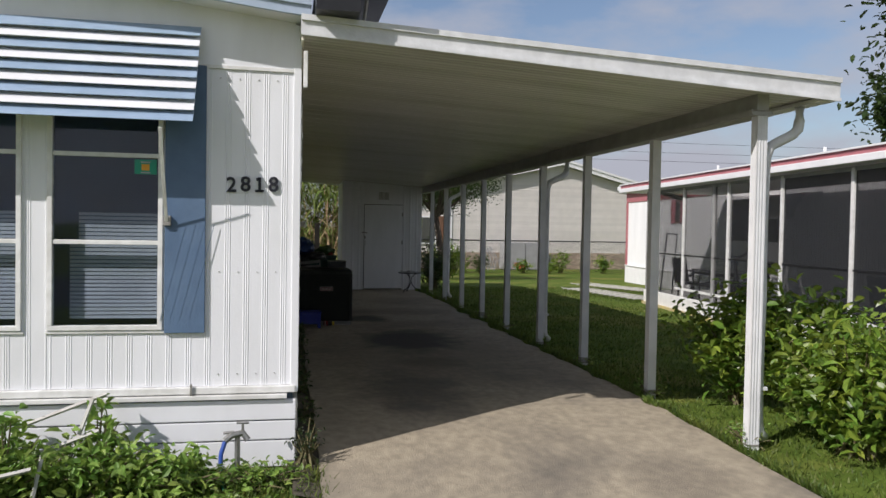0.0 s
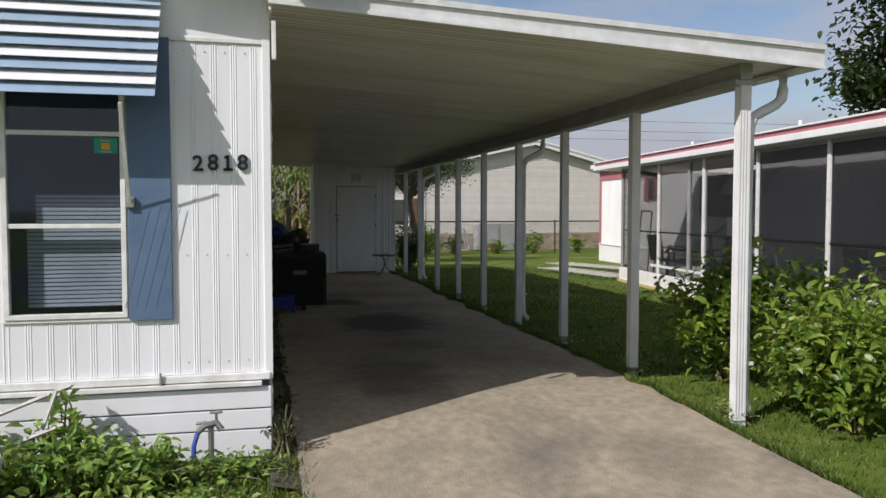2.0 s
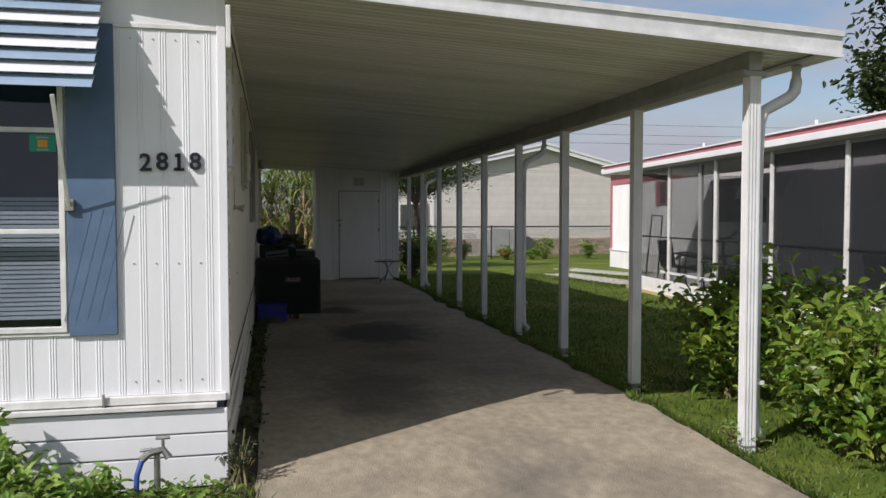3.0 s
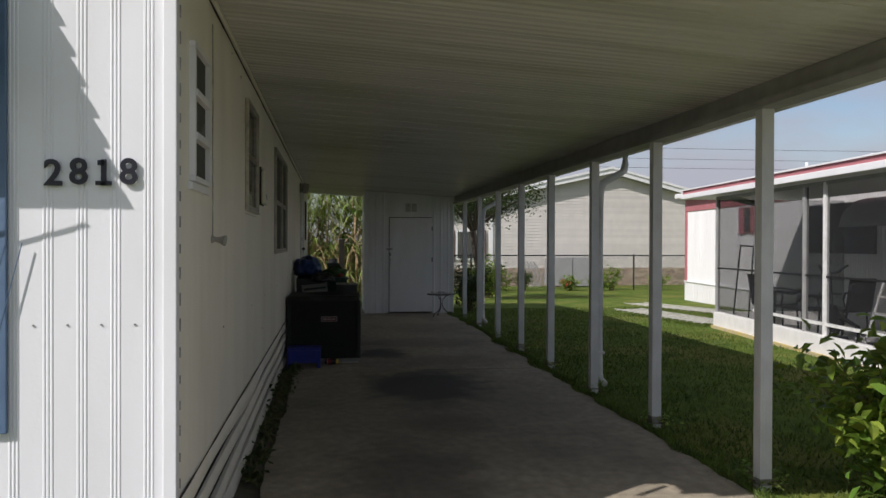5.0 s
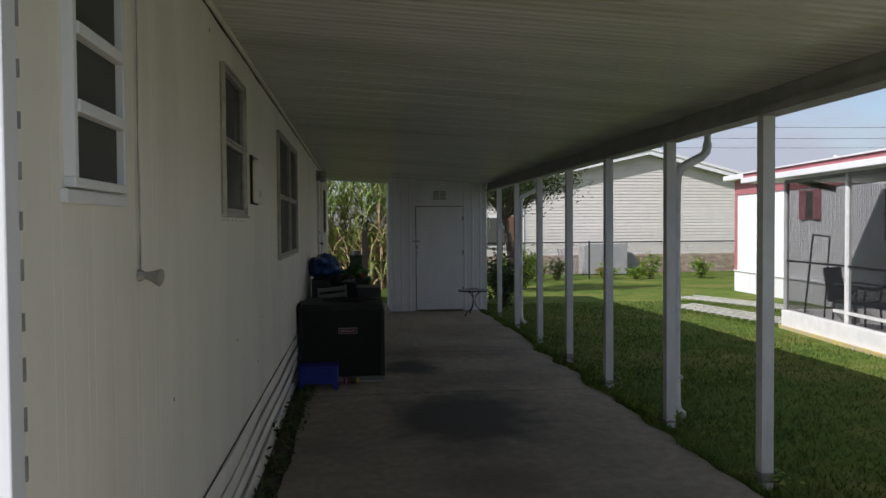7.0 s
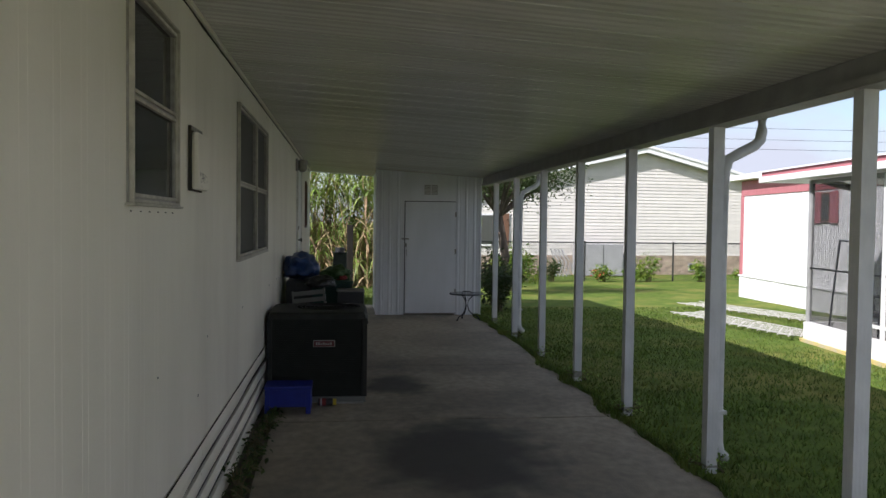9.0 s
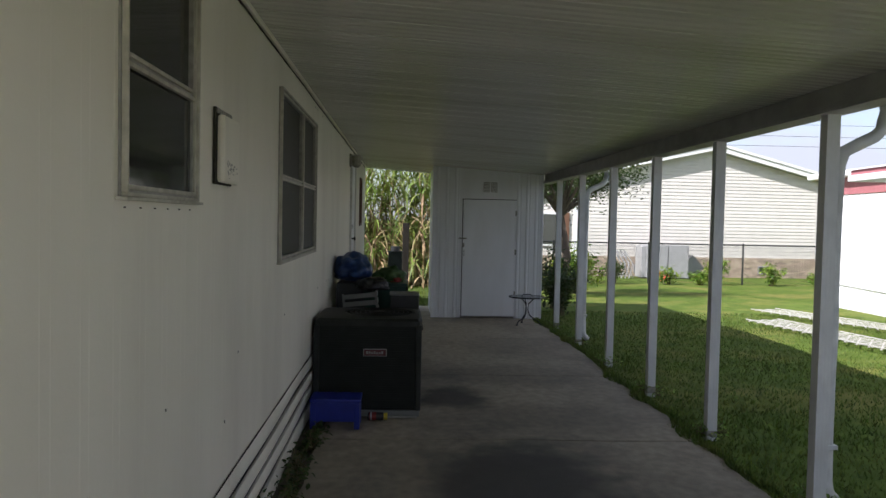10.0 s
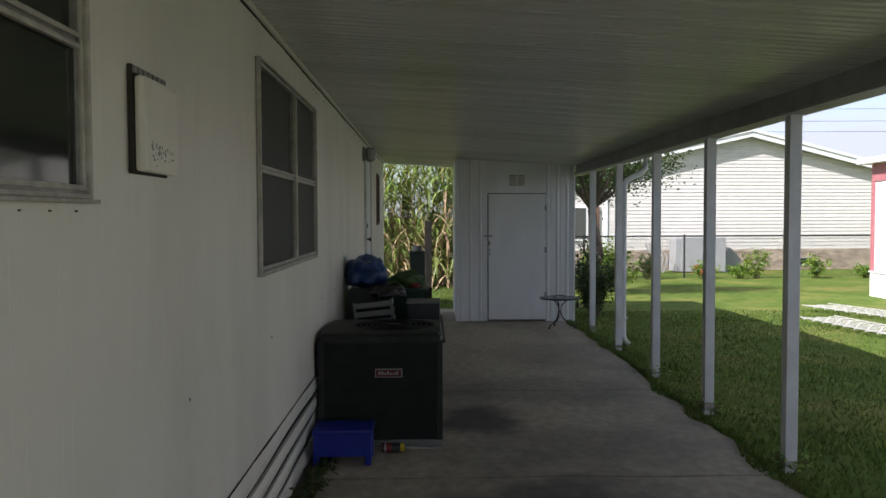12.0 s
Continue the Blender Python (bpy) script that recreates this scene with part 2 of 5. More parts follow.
# Post and meter stand in shade, which is put into these near-black colours.
M_POST = mat("shaded_timber", (0.030, 0.027, 0.022), (0.018, 0.016, 0.013), scale=14, rough=0.9, spec=0.1, bump=0.4, stretch=(1, 1, 0.2))
M_METER = mat("shaded_meter_grey", (0.036, 0.044, 0.038), (0.027, 0.033, 0.029), scale=12, rough=0.6, spec=0.2)
M_IRON = mat("wrought_iron", (0.022, 0.024, 0.03), (0.014, 0.015, 0.018), scale=30, rough=0.5, metal=0.4)
M_TABLETOP = mat("table_glass", (0.10, 0.13, 0.17), rough=0.15, bump=0)
M_PINK = mat("pink_trim", (0.46, 0.165, 0.18), (0.40, 0.14, 0.155), scale=8, rough=0.55, stain=(0.48, 0.2, 0.2), stain_amt=0.4)
M_NWALL = mat("neighbour_siding", (0.82, 0.82, 0.81), (0.76, 0.76, 0.75), scale=3, rough=0.5, stretch=(1, 1, 0.2))
M_KNEE = mat("painted_block", (0.78, 0.77, 0.74), (0.70, 0.69, 0.66), scale=7, rough=0.7, bump=0.3)
M_OCHRE = mat("ochre_footing", (0.55, 0.42, 0.12), (0.44, 0.38, 0.25), scale=4, rough=0.8)
M_VINYL = mat("vinyl_siding", (0.66, 0.625, 0.57), (0.61, 0.58, 0.53), scale=3, rough=0.55, randob=0.05)
M_BRICK = mat("pale_brick", (0.46, 0.37, 0.28), (0.36, 0.28, 0.21), scale=9, rough=0.85, randob=0.28, island=0.28)
M_MORTAR = mat("mortar", (0.46, 0.42, 0.36), rough=0.95)
M_ROOF = mat("shingle_roof", (0.20, 0.19, 0.18), (0.12, 0.12, 0.115), scale=30, rough=0.9)
M_BROWN = mat("brown_shutter", (0.17, 0.085, 0.05), rough=0.6)
M_FENCE = mat("fence_steel", (0.05, 0.052, 0.05), rough=0.5, metal=0.5)
M_FACGREY = mat("far_cabinet_grey", (0.36, 0.36, 0.36), (0.30, 0.30, 0.30), scale=6, rough=0.6)
M_LATT = mat("white_lattice", (0.52, 0.51, 0.47), (0.40, 0.385, 0.35), scale=10, rough=0.6)
M_BRASS = mat("tap_metal", (0.34, 0.34, 0.32), (0.22, 0.22, 0.2), scale=40, rough=0.45, metal=0.7)
M_HOSEB = mat("blue_hose", (0.02, 0.07, 0.32), rough=0.4, bump=0)
M_HOSEG = mat("green_hose", (0.015, 0.16, 0.10), rough=0.4, bump=0)
M_STICK = mat("green_sticker", (0.01, 0.30, 0.19), rough=0.5, bump=0)
M_ORANGE = mat("orange_sticker", (0.75, 0.35, 0.02), rough=0.5, bump=0)
M_CABLE = mat("cable", (0.05, 0.05, 0.05), rough=0.6, bump=0)
M_FLOWER = mat("red_flower", (0.6, 0.08, 0.05), rough=0.6, bump=0)

# ---- building helpers ----
ORIGIN = {}


def thing(name, at, label, category, group="", kind=""):
    ob = new(name)
    ob.empty_display_size = 0.1
    ob.location = at
    ORIGIN[ob] = Vector(at)
    return tagged(ob, label, category, group, kind)


def mesh_of(name, bm, material, shift=None, smooth=False):
    me = bpy.data.meshes.new(name)
    if shift is not None:
        bm.transform(Matrix.Translation(-shift))
    bmesh.ops.recalc_face_normals(bm, faces=bm.faces)
    bm.to_mesh(me)
    bm.free()
    me.materials.append(material)
    if smooth:
        me.polygons.foreach_set("use_smooth", [True] * len(me.polygons))
    return me


def part(name, bm, material, parent, label="", smooth=False):
    o = ORIGIN[parent]
    ob = new(name, mesh_of(name, bm, material, o, smooth))
    ob.parent = parent
    ORIGIN[ob] = o
    return tagged(ob, label)


def single(name, bm, material, label, category, group="", kind="", smooth=False, at=None):
    """A thing or a piece of the setting that is one mesh."""
    at = Vector(at or (0, 0, 0))
    ob = new(name, mesh_of(name, bm, material, at, smooth))
    ob.location = at
    ORIGIN[ob] = at
    return tagged(ob, label, category, group, kind)


def raw(name, verts, faces, material, smooth=False):
    me = bpy.data.meshes.new(name)
    me.from_pydata(verts, [], faces)
    me.materials.append(material)
    if smooth:
        me.polygons.foreach_set("use_smooth", [True] * len(me.polygons))
    return me


def raw_part(name, verts, faces, material, parent, label="", smooth=False):
    o = ORIGIN[parent]
    ob = new(name, raw(name, [(v[0] - o.x, v[1] - o.y, v[2] - o.z) for v in verts], faces, material, smooth))
    ob.parent = parent
    ORIGIN[ob] = o
    return tagged(ob, label)


def box(bm, x0, x1, y0, y1, z0, z1, bevel=0.0, m=None):
    mm = Matrix.LocRotScale(((x0 + x1) / 2, (y0 + y1) / 2, (z0 + z1) / 2), None, (x1 - x0, y1 - y0, z1 - z0))
    vs = bmesh.ops.create_cube(bm, size=1, matrix=(m @ mm) if m else mm)["verts"]
    if bevel:
        es = list({e for v in vs for e in v.link_edges})
        bmesh.ops.bevel(bm, geom=es, offset=bevel, segments=2, affect="EDGES", profile=0.6)
    return bm


def B(*a, bevel=0.0, m=None):
    return box(bmesh.new(), *a, bevel=bevel, m=m)


def tube(bm, pts, r, n=8, closed=False):
    """A round bar along points; r is one radius or one for each point."""
    pts = [Vector(p) for p in pts]
    rs = r if isinstance(r, (list, tuple)) else [r] * len(pts)
    rings = []
    for i, p in enumerate(pts):
        a, b = pts[i - 1] if (i or closed) else p, pts[(i + 1) % len(pts)] if (i + 1 < len(pts) or closed) else p
        d = (b - a).normalized()
        u = d.cross(Vector((0, 0, 1)))
        u = u.normalized() if u.length > 1e-3 else Vector((1, 0, 0))
        w = d.cross(u)
        rings.append([bm.verts.new(p + rs[i] * (math.cos(2 * math.pi * k / n) * u + math.sin(2 * math.pi * k / n) * w)) for k in range(n)])
    for i in range(len(rings) if closed else len(rings) - 1):
        a, b = rings[i], rings[(i + 1) % len(rings)]
        for k in range(n):
            bm.faces.new((a[k], a[(k + 1) % n], b[(k + 1) % n], b[k]))
    if not closed:
        bm.faces.new(rings[0]), bm.faces.new(rings[-1])
    return bm


def T(pts, r, n=8, closed=False):
    return tube(bmesh.new(), pts, r, n, closed)


def sheet(profile, z0, z1, axis, at, thick, flip=1):
    """A wall sheet: a list of (run, relief) across, straight up from z0 to z1. axis x: faces -y at y=at; axis y: faces +x at x=at."""
    bm = bmesh.new()
    rows = []
    for z in (z0, z1):
        f, b = [], []
        for s, d in profile:
            f.append(bm.verts.new((s, at - d, z) if axis == "x" else (at + d, s, z)))
        for s in (profile[0][0], profile[-1][0]):
            b.append(bm.verts.new((s, at + thick, z) if axis == "x" else (at - thick, s, z)))
        rows.append((f, b))
    (f0, b0), (f1, b1) = rows
    for i in range(len(f0) - 1):
        bm.faces.new((f0[i], f0[i + 1], f1[i + 1], f1[i]))
    bm.faces.new((b0[0], b0[1], b1[1], b1[0]))
    bm.faces.new((f0[0], b0[0], b1[0], f1[0]))
    bm.faces.new((f0[-1], b0[1], b1[1], f1[-1]))
    bm.faces.new(f0 + b0[::-1])
    bm.faces.new(f1 + b1[::-1])
    return bm


def ribs(a, b, pitch, marks, deep, phase=0.0):
    """Profile with small ribs at the given offsets inside each pitch."""
    out = [(a, 0.0)]
    k = math.floor((a - phase) / pitch)
    while phase + k * pitch < b:
        for off, w in marks:
            s = phase + k * pitch + off
            if a + 0.002 < s and s + w < b - 0.002:
                out += [(s, 0.0), (s + 0.25 * w, deep), (s + 0.75 * w, deep), (s + w, 0.0)]
        k += 1
    return out + [(b, 0.0)]


def gz(y):
    """Height of the ground along the walk: up a gentle drive, level, then falling away behind."""
    if y < 1:
        return 0.035 * (max(y, -12.0) - 1)
    return -0.017 * (min(max(y, 12.0), 29.0) - 12.0)


rng = random.Random(4)


def leaves(spots, size, rnd, up=0.3, fold=0.25, aspect=0.5):
    """Folded four-cornered leaves, one at each spot, as vertex and face lists."""
    V, F = [], []
    for p in spots:
        d = Vector((rnd.gauss(0, 1), rnd.gauss(0, 1), rnd.gauss(-0.1, 0.6))).normalized()
        nrm = Vector((rnd.gauss(0, 0.5), rnd.gauss(0, 0.5), up + rnd.random())).normalized()
        s = d.cross(nrm).normalized()
        nrm = s.cross(d)
        l = size * rnd.uniform(0.6, 1.25)
        w = l * aspect * rnd.uniform(0.8, 1.15)
        p = Vector(p)
        i = len(V)
        V += [p, p + d * l * 0.35 + s * w * 0.5 + nrm * l * fold * 0.5, p + d * l * 0.75 + s * w * 0.38 + nrm * l * fold * 0.3, p + d * l - nrm * l * 0.12,
              p + d * l * 0.75 - s * w * 0.38 + nrm * l * fold * 0.3, p + d * l * 0.35 - s * w * 0.5 + nrm * l * fold * 0.5, p + d * l * 0.5]
        F += [(i, i + 1, i + 2, i + 6), (i + 6, i + 2, i + 3), (i, i + 6, i + 4, i + 5), (i + 6, i + 3, i + 4)]
    return V, F

# ---- ground and drive ----
def axis_steps(lo, hi, fine_lo, fine_hi, fine):
    s = [fine_lo + i * fine for i in range(int((fine_hi - fine_lo) / fine) + 1)]
    d, a, b = fine, s[0], s[-1]
    while a > lo or b < hi:
        d *= 1.5
        a, b = a - d, b + d
        s = [a] + s + [b]
    return s


xs, ys = axis_steps(-700, 700, -6, 14, 0.5), axis_steps(-700, 700, -8, 30, 0.5)
verts = [(x, y, gz(y) - 0.035 + 0.015 * noise.noise((x * 0.7, y * 0.7, 0))) for y in ys for x in xs]
n = len(xs)
faces = [(j * n + i, j * n + i + 1, (j + 1) * n + i + 1, (j + 1) * n + i) for j in range(len(ys) - 1) for i in range(n - 1)]
ground = tagged(new("ground", raw("ground", verts, faces, M_LAWN, True)), "mown patchy green lawn with dry spots", "lawn", kind="structure")

drive = thing("driveway", (0, 0, 0), "worn stained concrete carport slab with ragged edges", "driveway", kind="structure")


def right_edge(y):
    return 2.97 + 0.045 * noise.noise((0, y * 1.3, 5)) + 0.03 * noise.noise((3, y * 5, 1))


def left_edge(y):
    return 0.15 + 0.04 * noise.noise((9, y * 1.1, 2)) + 0.02 * noise.noise((4, y * 6, 1))


def panel(y0, y1):
    bm = bmesh.new()
    ny, nx = max(4, int((y1 - y0) / 0.12)), 12
    rows = []
    for j in range(ny + 1):
        y = y0 + (y1 - y0) * j / ny
        a, b = left_edge(y), right_edge(y)
        rows.append([bm.verts.new((a + (b - a) * i / nx, y + (0.012 * noise.noise((i * 0.4, y0, 0)) if j in (0, ny) else 0),
                                   gz(y) + 0.006 * noise.noise((i * 0.8, y * 0.9, 3)))) for i in range(nx + 1)])
    for j in range(ny):
        for i in range(nx):
            bm.faces.new((rows[j][i], rows[j][i + 1], rows[j + 1][i + 1], rows[j + 1][i]))
    rim = [v for v in rows[0]] + [r[-1] for r in rows[1:]] + rows[-1][-2::-1] + [r[0] for r in rows[-2:0:-1]]
    low = [bm.verts.new((v.co.x, v.co.y, v.co.z - 0.1)) for v in rim]
    for i in range(len(rim)):
        k = (i + 1) % len(rim)
        bm.faces.new((rim[i], low[i], low[k], rim[k]))
    return bm


for a, b in ((-14, -5.6), (-5.592, 5.925), (5.945, 8.34), (8.352, 10.9), (10.908, 15.3)):
    part("slab", panel(a, b), M_CONC, drive)

# Unseen street, added so the front windows reflect grey instead of lawn.
road = bmesh.new()
box(road, -300, 300, -24, -14.02, -0.7, -0.462)
single("road", road, M_ASPH, "unseen grey asphalt street added for the window reflections", "road", kind="structure")
dirt = bmesh.new()
for i in range(60):
    y = -0.6 + 15.6 * i / 59
    for x in (-0.02, 0.22):
        dirt.verts.new((x, y, gz(y) - 0.012 + (0.02 if x < 0 else -0.03) + 0.012 * noise.noise((x * 9, y * 3, 8))))
dirt.verts.ensure_lookup_table()
for i in range(59):
    dirt.faces.new([dirt.verts[k] for k in (2 * i, 2 * i + 1, 2 * i + 3, 2 * i + 2)])
single("soil_strip", dirt, M_DIRT, "bare dark soil strip along the house wall", "soil", kind="structure")

# ---- the mobile home ----
home = thing("mobile_home", (0, 0, 0), "white metal-sided mobile home with blue trim", "house")
MARKS = ((0.0, 0.010), (0.013, 0.010), (0.026, 0.010))
TH = 0.07


def front(x0, x1, z0, z1):
    part("wall", sheet(ribs(x0, x1, 0.113, MARKS, 0.0023, 0.01), z0, z1, "x", 0.0, TH), M_WHITE, home, "white ribbed metal siding")


ZB, ZJ, ZT = 0.45, 2.40, 2.72
WB, WTOP = 0.80, 2.36
for a, b in ((-4.2, -2.24), (-1.585, -1.445), (-0.80, -0.03)):
    front(a, b, ZB, ZJ)
for a, b in ((-2.24, -1.585), (-1.445, -0.80)):
    front(a, b, ZB, WB)
    front(a, b, WTOP, ZJ)
bm = bmesh.new()
cols = [(-4.2 + 4.17 * i / 24) for i in range(25)]
top = lambda x: 2.69 + 0.115 * min(-x, 4.2 + x)
vs = [[bm.verts.new((x, y, z)) for x in cols for z in (ZJ + 0.002, top(x))] for y in (-0.006, TH)]
for f in vs:
    for i in range(24):
        bm.faces.new((f[2 * i], f[2 * i + 2], f[2 * i + 3], f[2 * i + 1]))
for i in range(24):
    bm.faces.new((vs[0][2 * i], vs[0][2 * i + 2], vs[1][2 * i + 2], vs[1][2 * i]))
part("upper_wall", bm, M_WHITE, home, "smooth white metal panel under the eave")
part("joint_strip", B(-4.2, -0.03, -0.012, -0.005, ZJ - 0.012, ZJ + 0.01, bevel=0.002), M_TRIM, home)

for z in (0.52, 1.15, 2.33):
    for k in range(4):
        x = -0.475 + 0.113 * k
        part("screw", B(x, x + 0.006, -0.005, 0.0, z, z + 0.006), M_OLDALU, home)

# bowed roof with its pale blue drip edge
def bow(name, x0, x1, y0, y1, lift, deep, material, label):
    bm = bmesh.new()
    c = [x0 + (x1 - x0) * i / 28 for i in range(29)]
    tp = lambda x: 2.69 + 0.115 * min(-min(x, 0), 4.2 + x) + lift
    q = [[bm.verts.new((x, y, tp(x) + dz)) for x in c] for y, dz in ((y0, 0), (y0, deep), (y1, deep), (y1, 0))]
    for k in range(4):
        for i in range(28):
            bm.faces.new((q[k][i], q[k][i + 1], q[(k + 1) % 4][i + 1], q[(k + 1) % 4][i]))
    for i in (0, 28):
        bm.faces.new([q[k][i] for k in range(4)])
    return part(name, bm, material, home, label)


bow("drip_edge", -4.3, 0.06, -0.22, -0.19, 0.0, 0.085, M_FASCBLUE, "pale blue metal drip edge")
bow("drip_lip", -4.3, 0.06, -0.235, -0.221, 0.06, 0.03, M_FASCBLUE, "rolled pale blue lip")
bow("fascia", -4.3, 0.05, -0.215, -0.185, 0.087, 0.10, M_WHITE, "white metal roof fascia")
bow("soffit", -4.25, 0.0, -0.188, 0.02, 0.0, 0.012, M_WHITE, "white soffit")
bow("roof", -4.28, 0.055, -0.184, 15.1, 0.16, 0.04, M_ALU, "pale coated metal roof")

# front skirting boards and ledge
part("ledge", B(-4.2, -0.005, -0.03, 0.02, 0.405, 0.448, bevel=0.006), M_TRIM, home, "dented white metal ledge")
part("ledge_strip", B(-4.2, -0.055, -0.05, 0.0, 0.372, 0.399, bevel=0.004), M_TRIM, home)
for i, (z0, z1) in enumerate(((0.236, 0.36), (0.112, 0.228), (-0.06, 0.104))):
    part("skirting_board", B(-4.2, 0.0, -0.024 + 0.004 * i, 0.02, z0, z1, bevel=0.006), M_WHITE, home)
# Dark sheet added behind the boards as the shade in their gaps.
part("skirting_gap_shade", B(-4.2, -0.02, 0.021, 0.03, -0.1, 0.40), M_DARK, home)
part("ledge_joint", B(-0.632, -0.620, -0.045, -0.031, 0.40, 0.47), M_OLDALU, home)

# corner post
part("corner_trim", B(-0.035, 0.012, -0.014, 0.045, 0.405, 2.68, bevel=0.004), M_WHITE, home, "white corner moulding")
for i in range(22):
    z = 0.55 + i * 0.095
    part("corner_clip", B(0.012, 0.016, 0.042, 0.048, z, z + 0.03 + 0.02 * rng.random()), M_OLDALU, home)


def sash(parent, axis, a0, a1, z0, z1, at, w, out, material, inset=0.0):
    """Four frame bars round an opening."""
    for lo, hi, zz0, zz1 in ((a0, a1, z0, z0 + w), (a0, a1, z1 - w, z1), (a0, a0 + w, z0 + w, z1 - w), (a1 - w, a1, z0 + w, z1 - w)):
        if axis == "x":
            bm = B(lo, hi, at - out, at + 0.03 - inset, zz0, zz1, bevel=0.003)
        else:
            bm = B(at - 0.03 + inset, at + out, lo, hi, zz0, zz1, bevel=0.003)
        ORIGIN.setdefault(parent, ORIGIN[home])
        part("frame", bm, material, parent)


def front_window(x0, x1, sticker):
    win = part("window", B(x0 - 0.012, x1 + 0.012, -0.012, 0.0, WB - 0.02, WB - 0.002, bevel=0.003), M_TRIM, home, "white metal sash window with blinds")
    sash(win, "x", x0, x1, WB, WTOP, 0, 0.028, 0.02, M_TRIM)
    for z in (1.325, 1.845):
        part("rail", B(x0 + 0.028, x1 - 0.028, -0.014, 0.02, z - 0.013, z + 0.013, bevel=0.003), M_TRIM, win)
    for z0, z1 in ((WB + 0.028, 1.312), (1.338, 1.832), (1.858, WTOP - 0.028)):
        g = part("pane", B(x0 + 0.028, x1 - 0.028, 0.004, 0.008, z0, z1), M_GLASS, win)
        g.visible_shadow = False
    bm = bmesh.new()
    z = WB + 0.06
    while z < 1.50:
        box(bm, x0 + (0.10 if z < 1.3 else 0.15), x1 - 0.035, 0.085, 0.10, z, z + 0.018, m=None)
        z += 0.024
    part("blind", bm, M_BLIND, win, "white venetian blind slats")
    if sticker:
        s = part("sticker", B(x1 - 0.165, x1 - 0.04, -0.003, 0.002, 1.735, 1.822), M_STICK, win, "green window sticker")
        part("sticker_mark", B(x1 - 0.125, x1 - 0.08, -0.006, -0.0032, 1.758, 1.795), M_ORANGE, win, "orange emblem")
        part("sticker_bar", B(x1 - 0.13, x1 - 0.075, -0.006, -0.0032, 1.803, 1.811), M_BLIND, win)
        part("sticker_bar", B(x1 - 0.13, x1 - 0.075, -0.006, -0.0032, 1.741, 1.749), M_BLIND, win)


front_window(-1.445, -0.80, True)
front_window(-2.24, -1.585, False)
for x in (-0.788,):
    bm = bmesh.new()
    box(bm, x, x + 0.235, -0.024, -0.0055, 0.78, 2.40, bevel=0.004)
    part("shutter", bm, M_BLUE, home, "faded blue board shutter")
    bm = bmesh.new()
    for i in range(4):
        m = pose(x + 0.05 + 0.055 * i, -0.0235, 1.15, 0, 14, 0)
        box(bm, -0.0012, 0.0012, -0.002, 0.002, -0.3, 0.3, m=m)
    part("shutter_groove", bm, M_BLUE, home)

# awning: overlapping curved slats, blue and white in turn
awning = thing("window_awning", (-1.55, 0, 2.63), "striped blue and white metal slat awning above windows", "awning")
AX0, AX1, AP, AZ0, AZ1 = -2.62, -0.585, 0.255, 2.63, 2.03
NS = 9
for i in range(NS):
    u0 = i / NS
    u1 = (i + 1.12) / NS
    bm = bmesh.new()
    prof = []
    for k in range(7):
        f = k / 6
        u = u0 + (u1 - u0) * f
        prof.append((-0.012 - AP * u0 * 0.93 - 0.085 * f ** 0.8, AZ0 + (AZ1 - AZ0) * (u0 + (0.96 / NS) * f) - (0.006 if k == 6 else 0)))
    prof += [(y + 0.006, z - 0.002) for y, z in prof[::-1]]
    ends = [[bm.verts.new((x, y, z)) for y, z in prof] for x in (AX0, AX1 - 0.002 * i)]
    for k in range(len(prof)):
        bm.faces.new((ends[0][k], ends[0][(k + 1) % len(prof)], ends[1][(k + 1) % len(prof)], ends[1][k]))
    bm.faces.new(ends[0]), bm.faces.new(ends[1])
    part("slat", bm, M_SLATBLUE if i % 2 == 0 else M_WHITE, awning)
for x in (-0.70, -2.5):
    part("side_rail", T([(x, -0.004, 2.60), (x, -0.11, 2.32), (x, -0.21, 2.07)], 0.011, 6), M_TRIM, awning)
arm = part("support_arm", B(-0.01, 0.01, -0.004, 0.004, 0, 0.60, bevel=0.002, m=Matrix.Translation((-0.775, -0.045, 1.45)) @ Matrix.Rotation(radians(27), 4, "X")), M_TRIM, awning, "white metal awning arm")
part("arm_bracket", B(-0.795, -0.75, -0.05, -0.02, 1.43, 1.49, bevel=0.004), M_OLDALU, awning)

# house number
num = thing("house_number", (-0.28, -0.008, 1.65), "black metal house number 2818 on white siding", "house number")
for i, ch in enumerate("2818"):
    cu = bpy.data.curves.new("digit", "FONT")
    cu.body, cu.size, cu.extrude, cu.offset, cu.align_x = ch, 0.127, 0.004, 0.0024, "CENTER"
    d = new("digit", cu)
    cu.materials.append(M_NUM)
    d.parent = num
    d.matrix_basis = pose(-0.403 + 0.084 * i + 0.28, -0.004, (-0.006, 0.0, -0.003, 0.002)[i], 90, 0, 0)

for x0, x1, z0, z1 in ((-0.262, -0.208, 1.645, 1.66), (-0.255, -0.232, 1.715, 1.733)):
    part("digit_serif", B(x0, x1, -0.016, -0.008, z0, z1), M_NUM, num)

# side wall with its openings
SMARKS = ((0.0, 0.006), (0.05, 0.006))


def side(y0, y1, z0, z1):
    part("wall", sheet(ribs(y0, y1, 0.203, SMARKS, 0.0006, 0.03), z0, z1, "y", 0.0, TH), M_SIDE, home, "cream-white metal side wall")


SB = 0.50
openings = [(0.305, 0.695, 1.69, 2.245), (2.29, 3.0, 1.66, 2.38), (4.85, 6.68, 1.345, 2.37), (10.95, 11.85, SB, 2.38), (13.2, 13.7, 1.5, 2.28)]
y = 0.05
for a, b, z0, z1 in openings:
    side(y, a, SB, 2.70)
    if z0 > SB:
        side(a, b, SB, z0)
    side(a, b, z1, 2.70)
    y = b
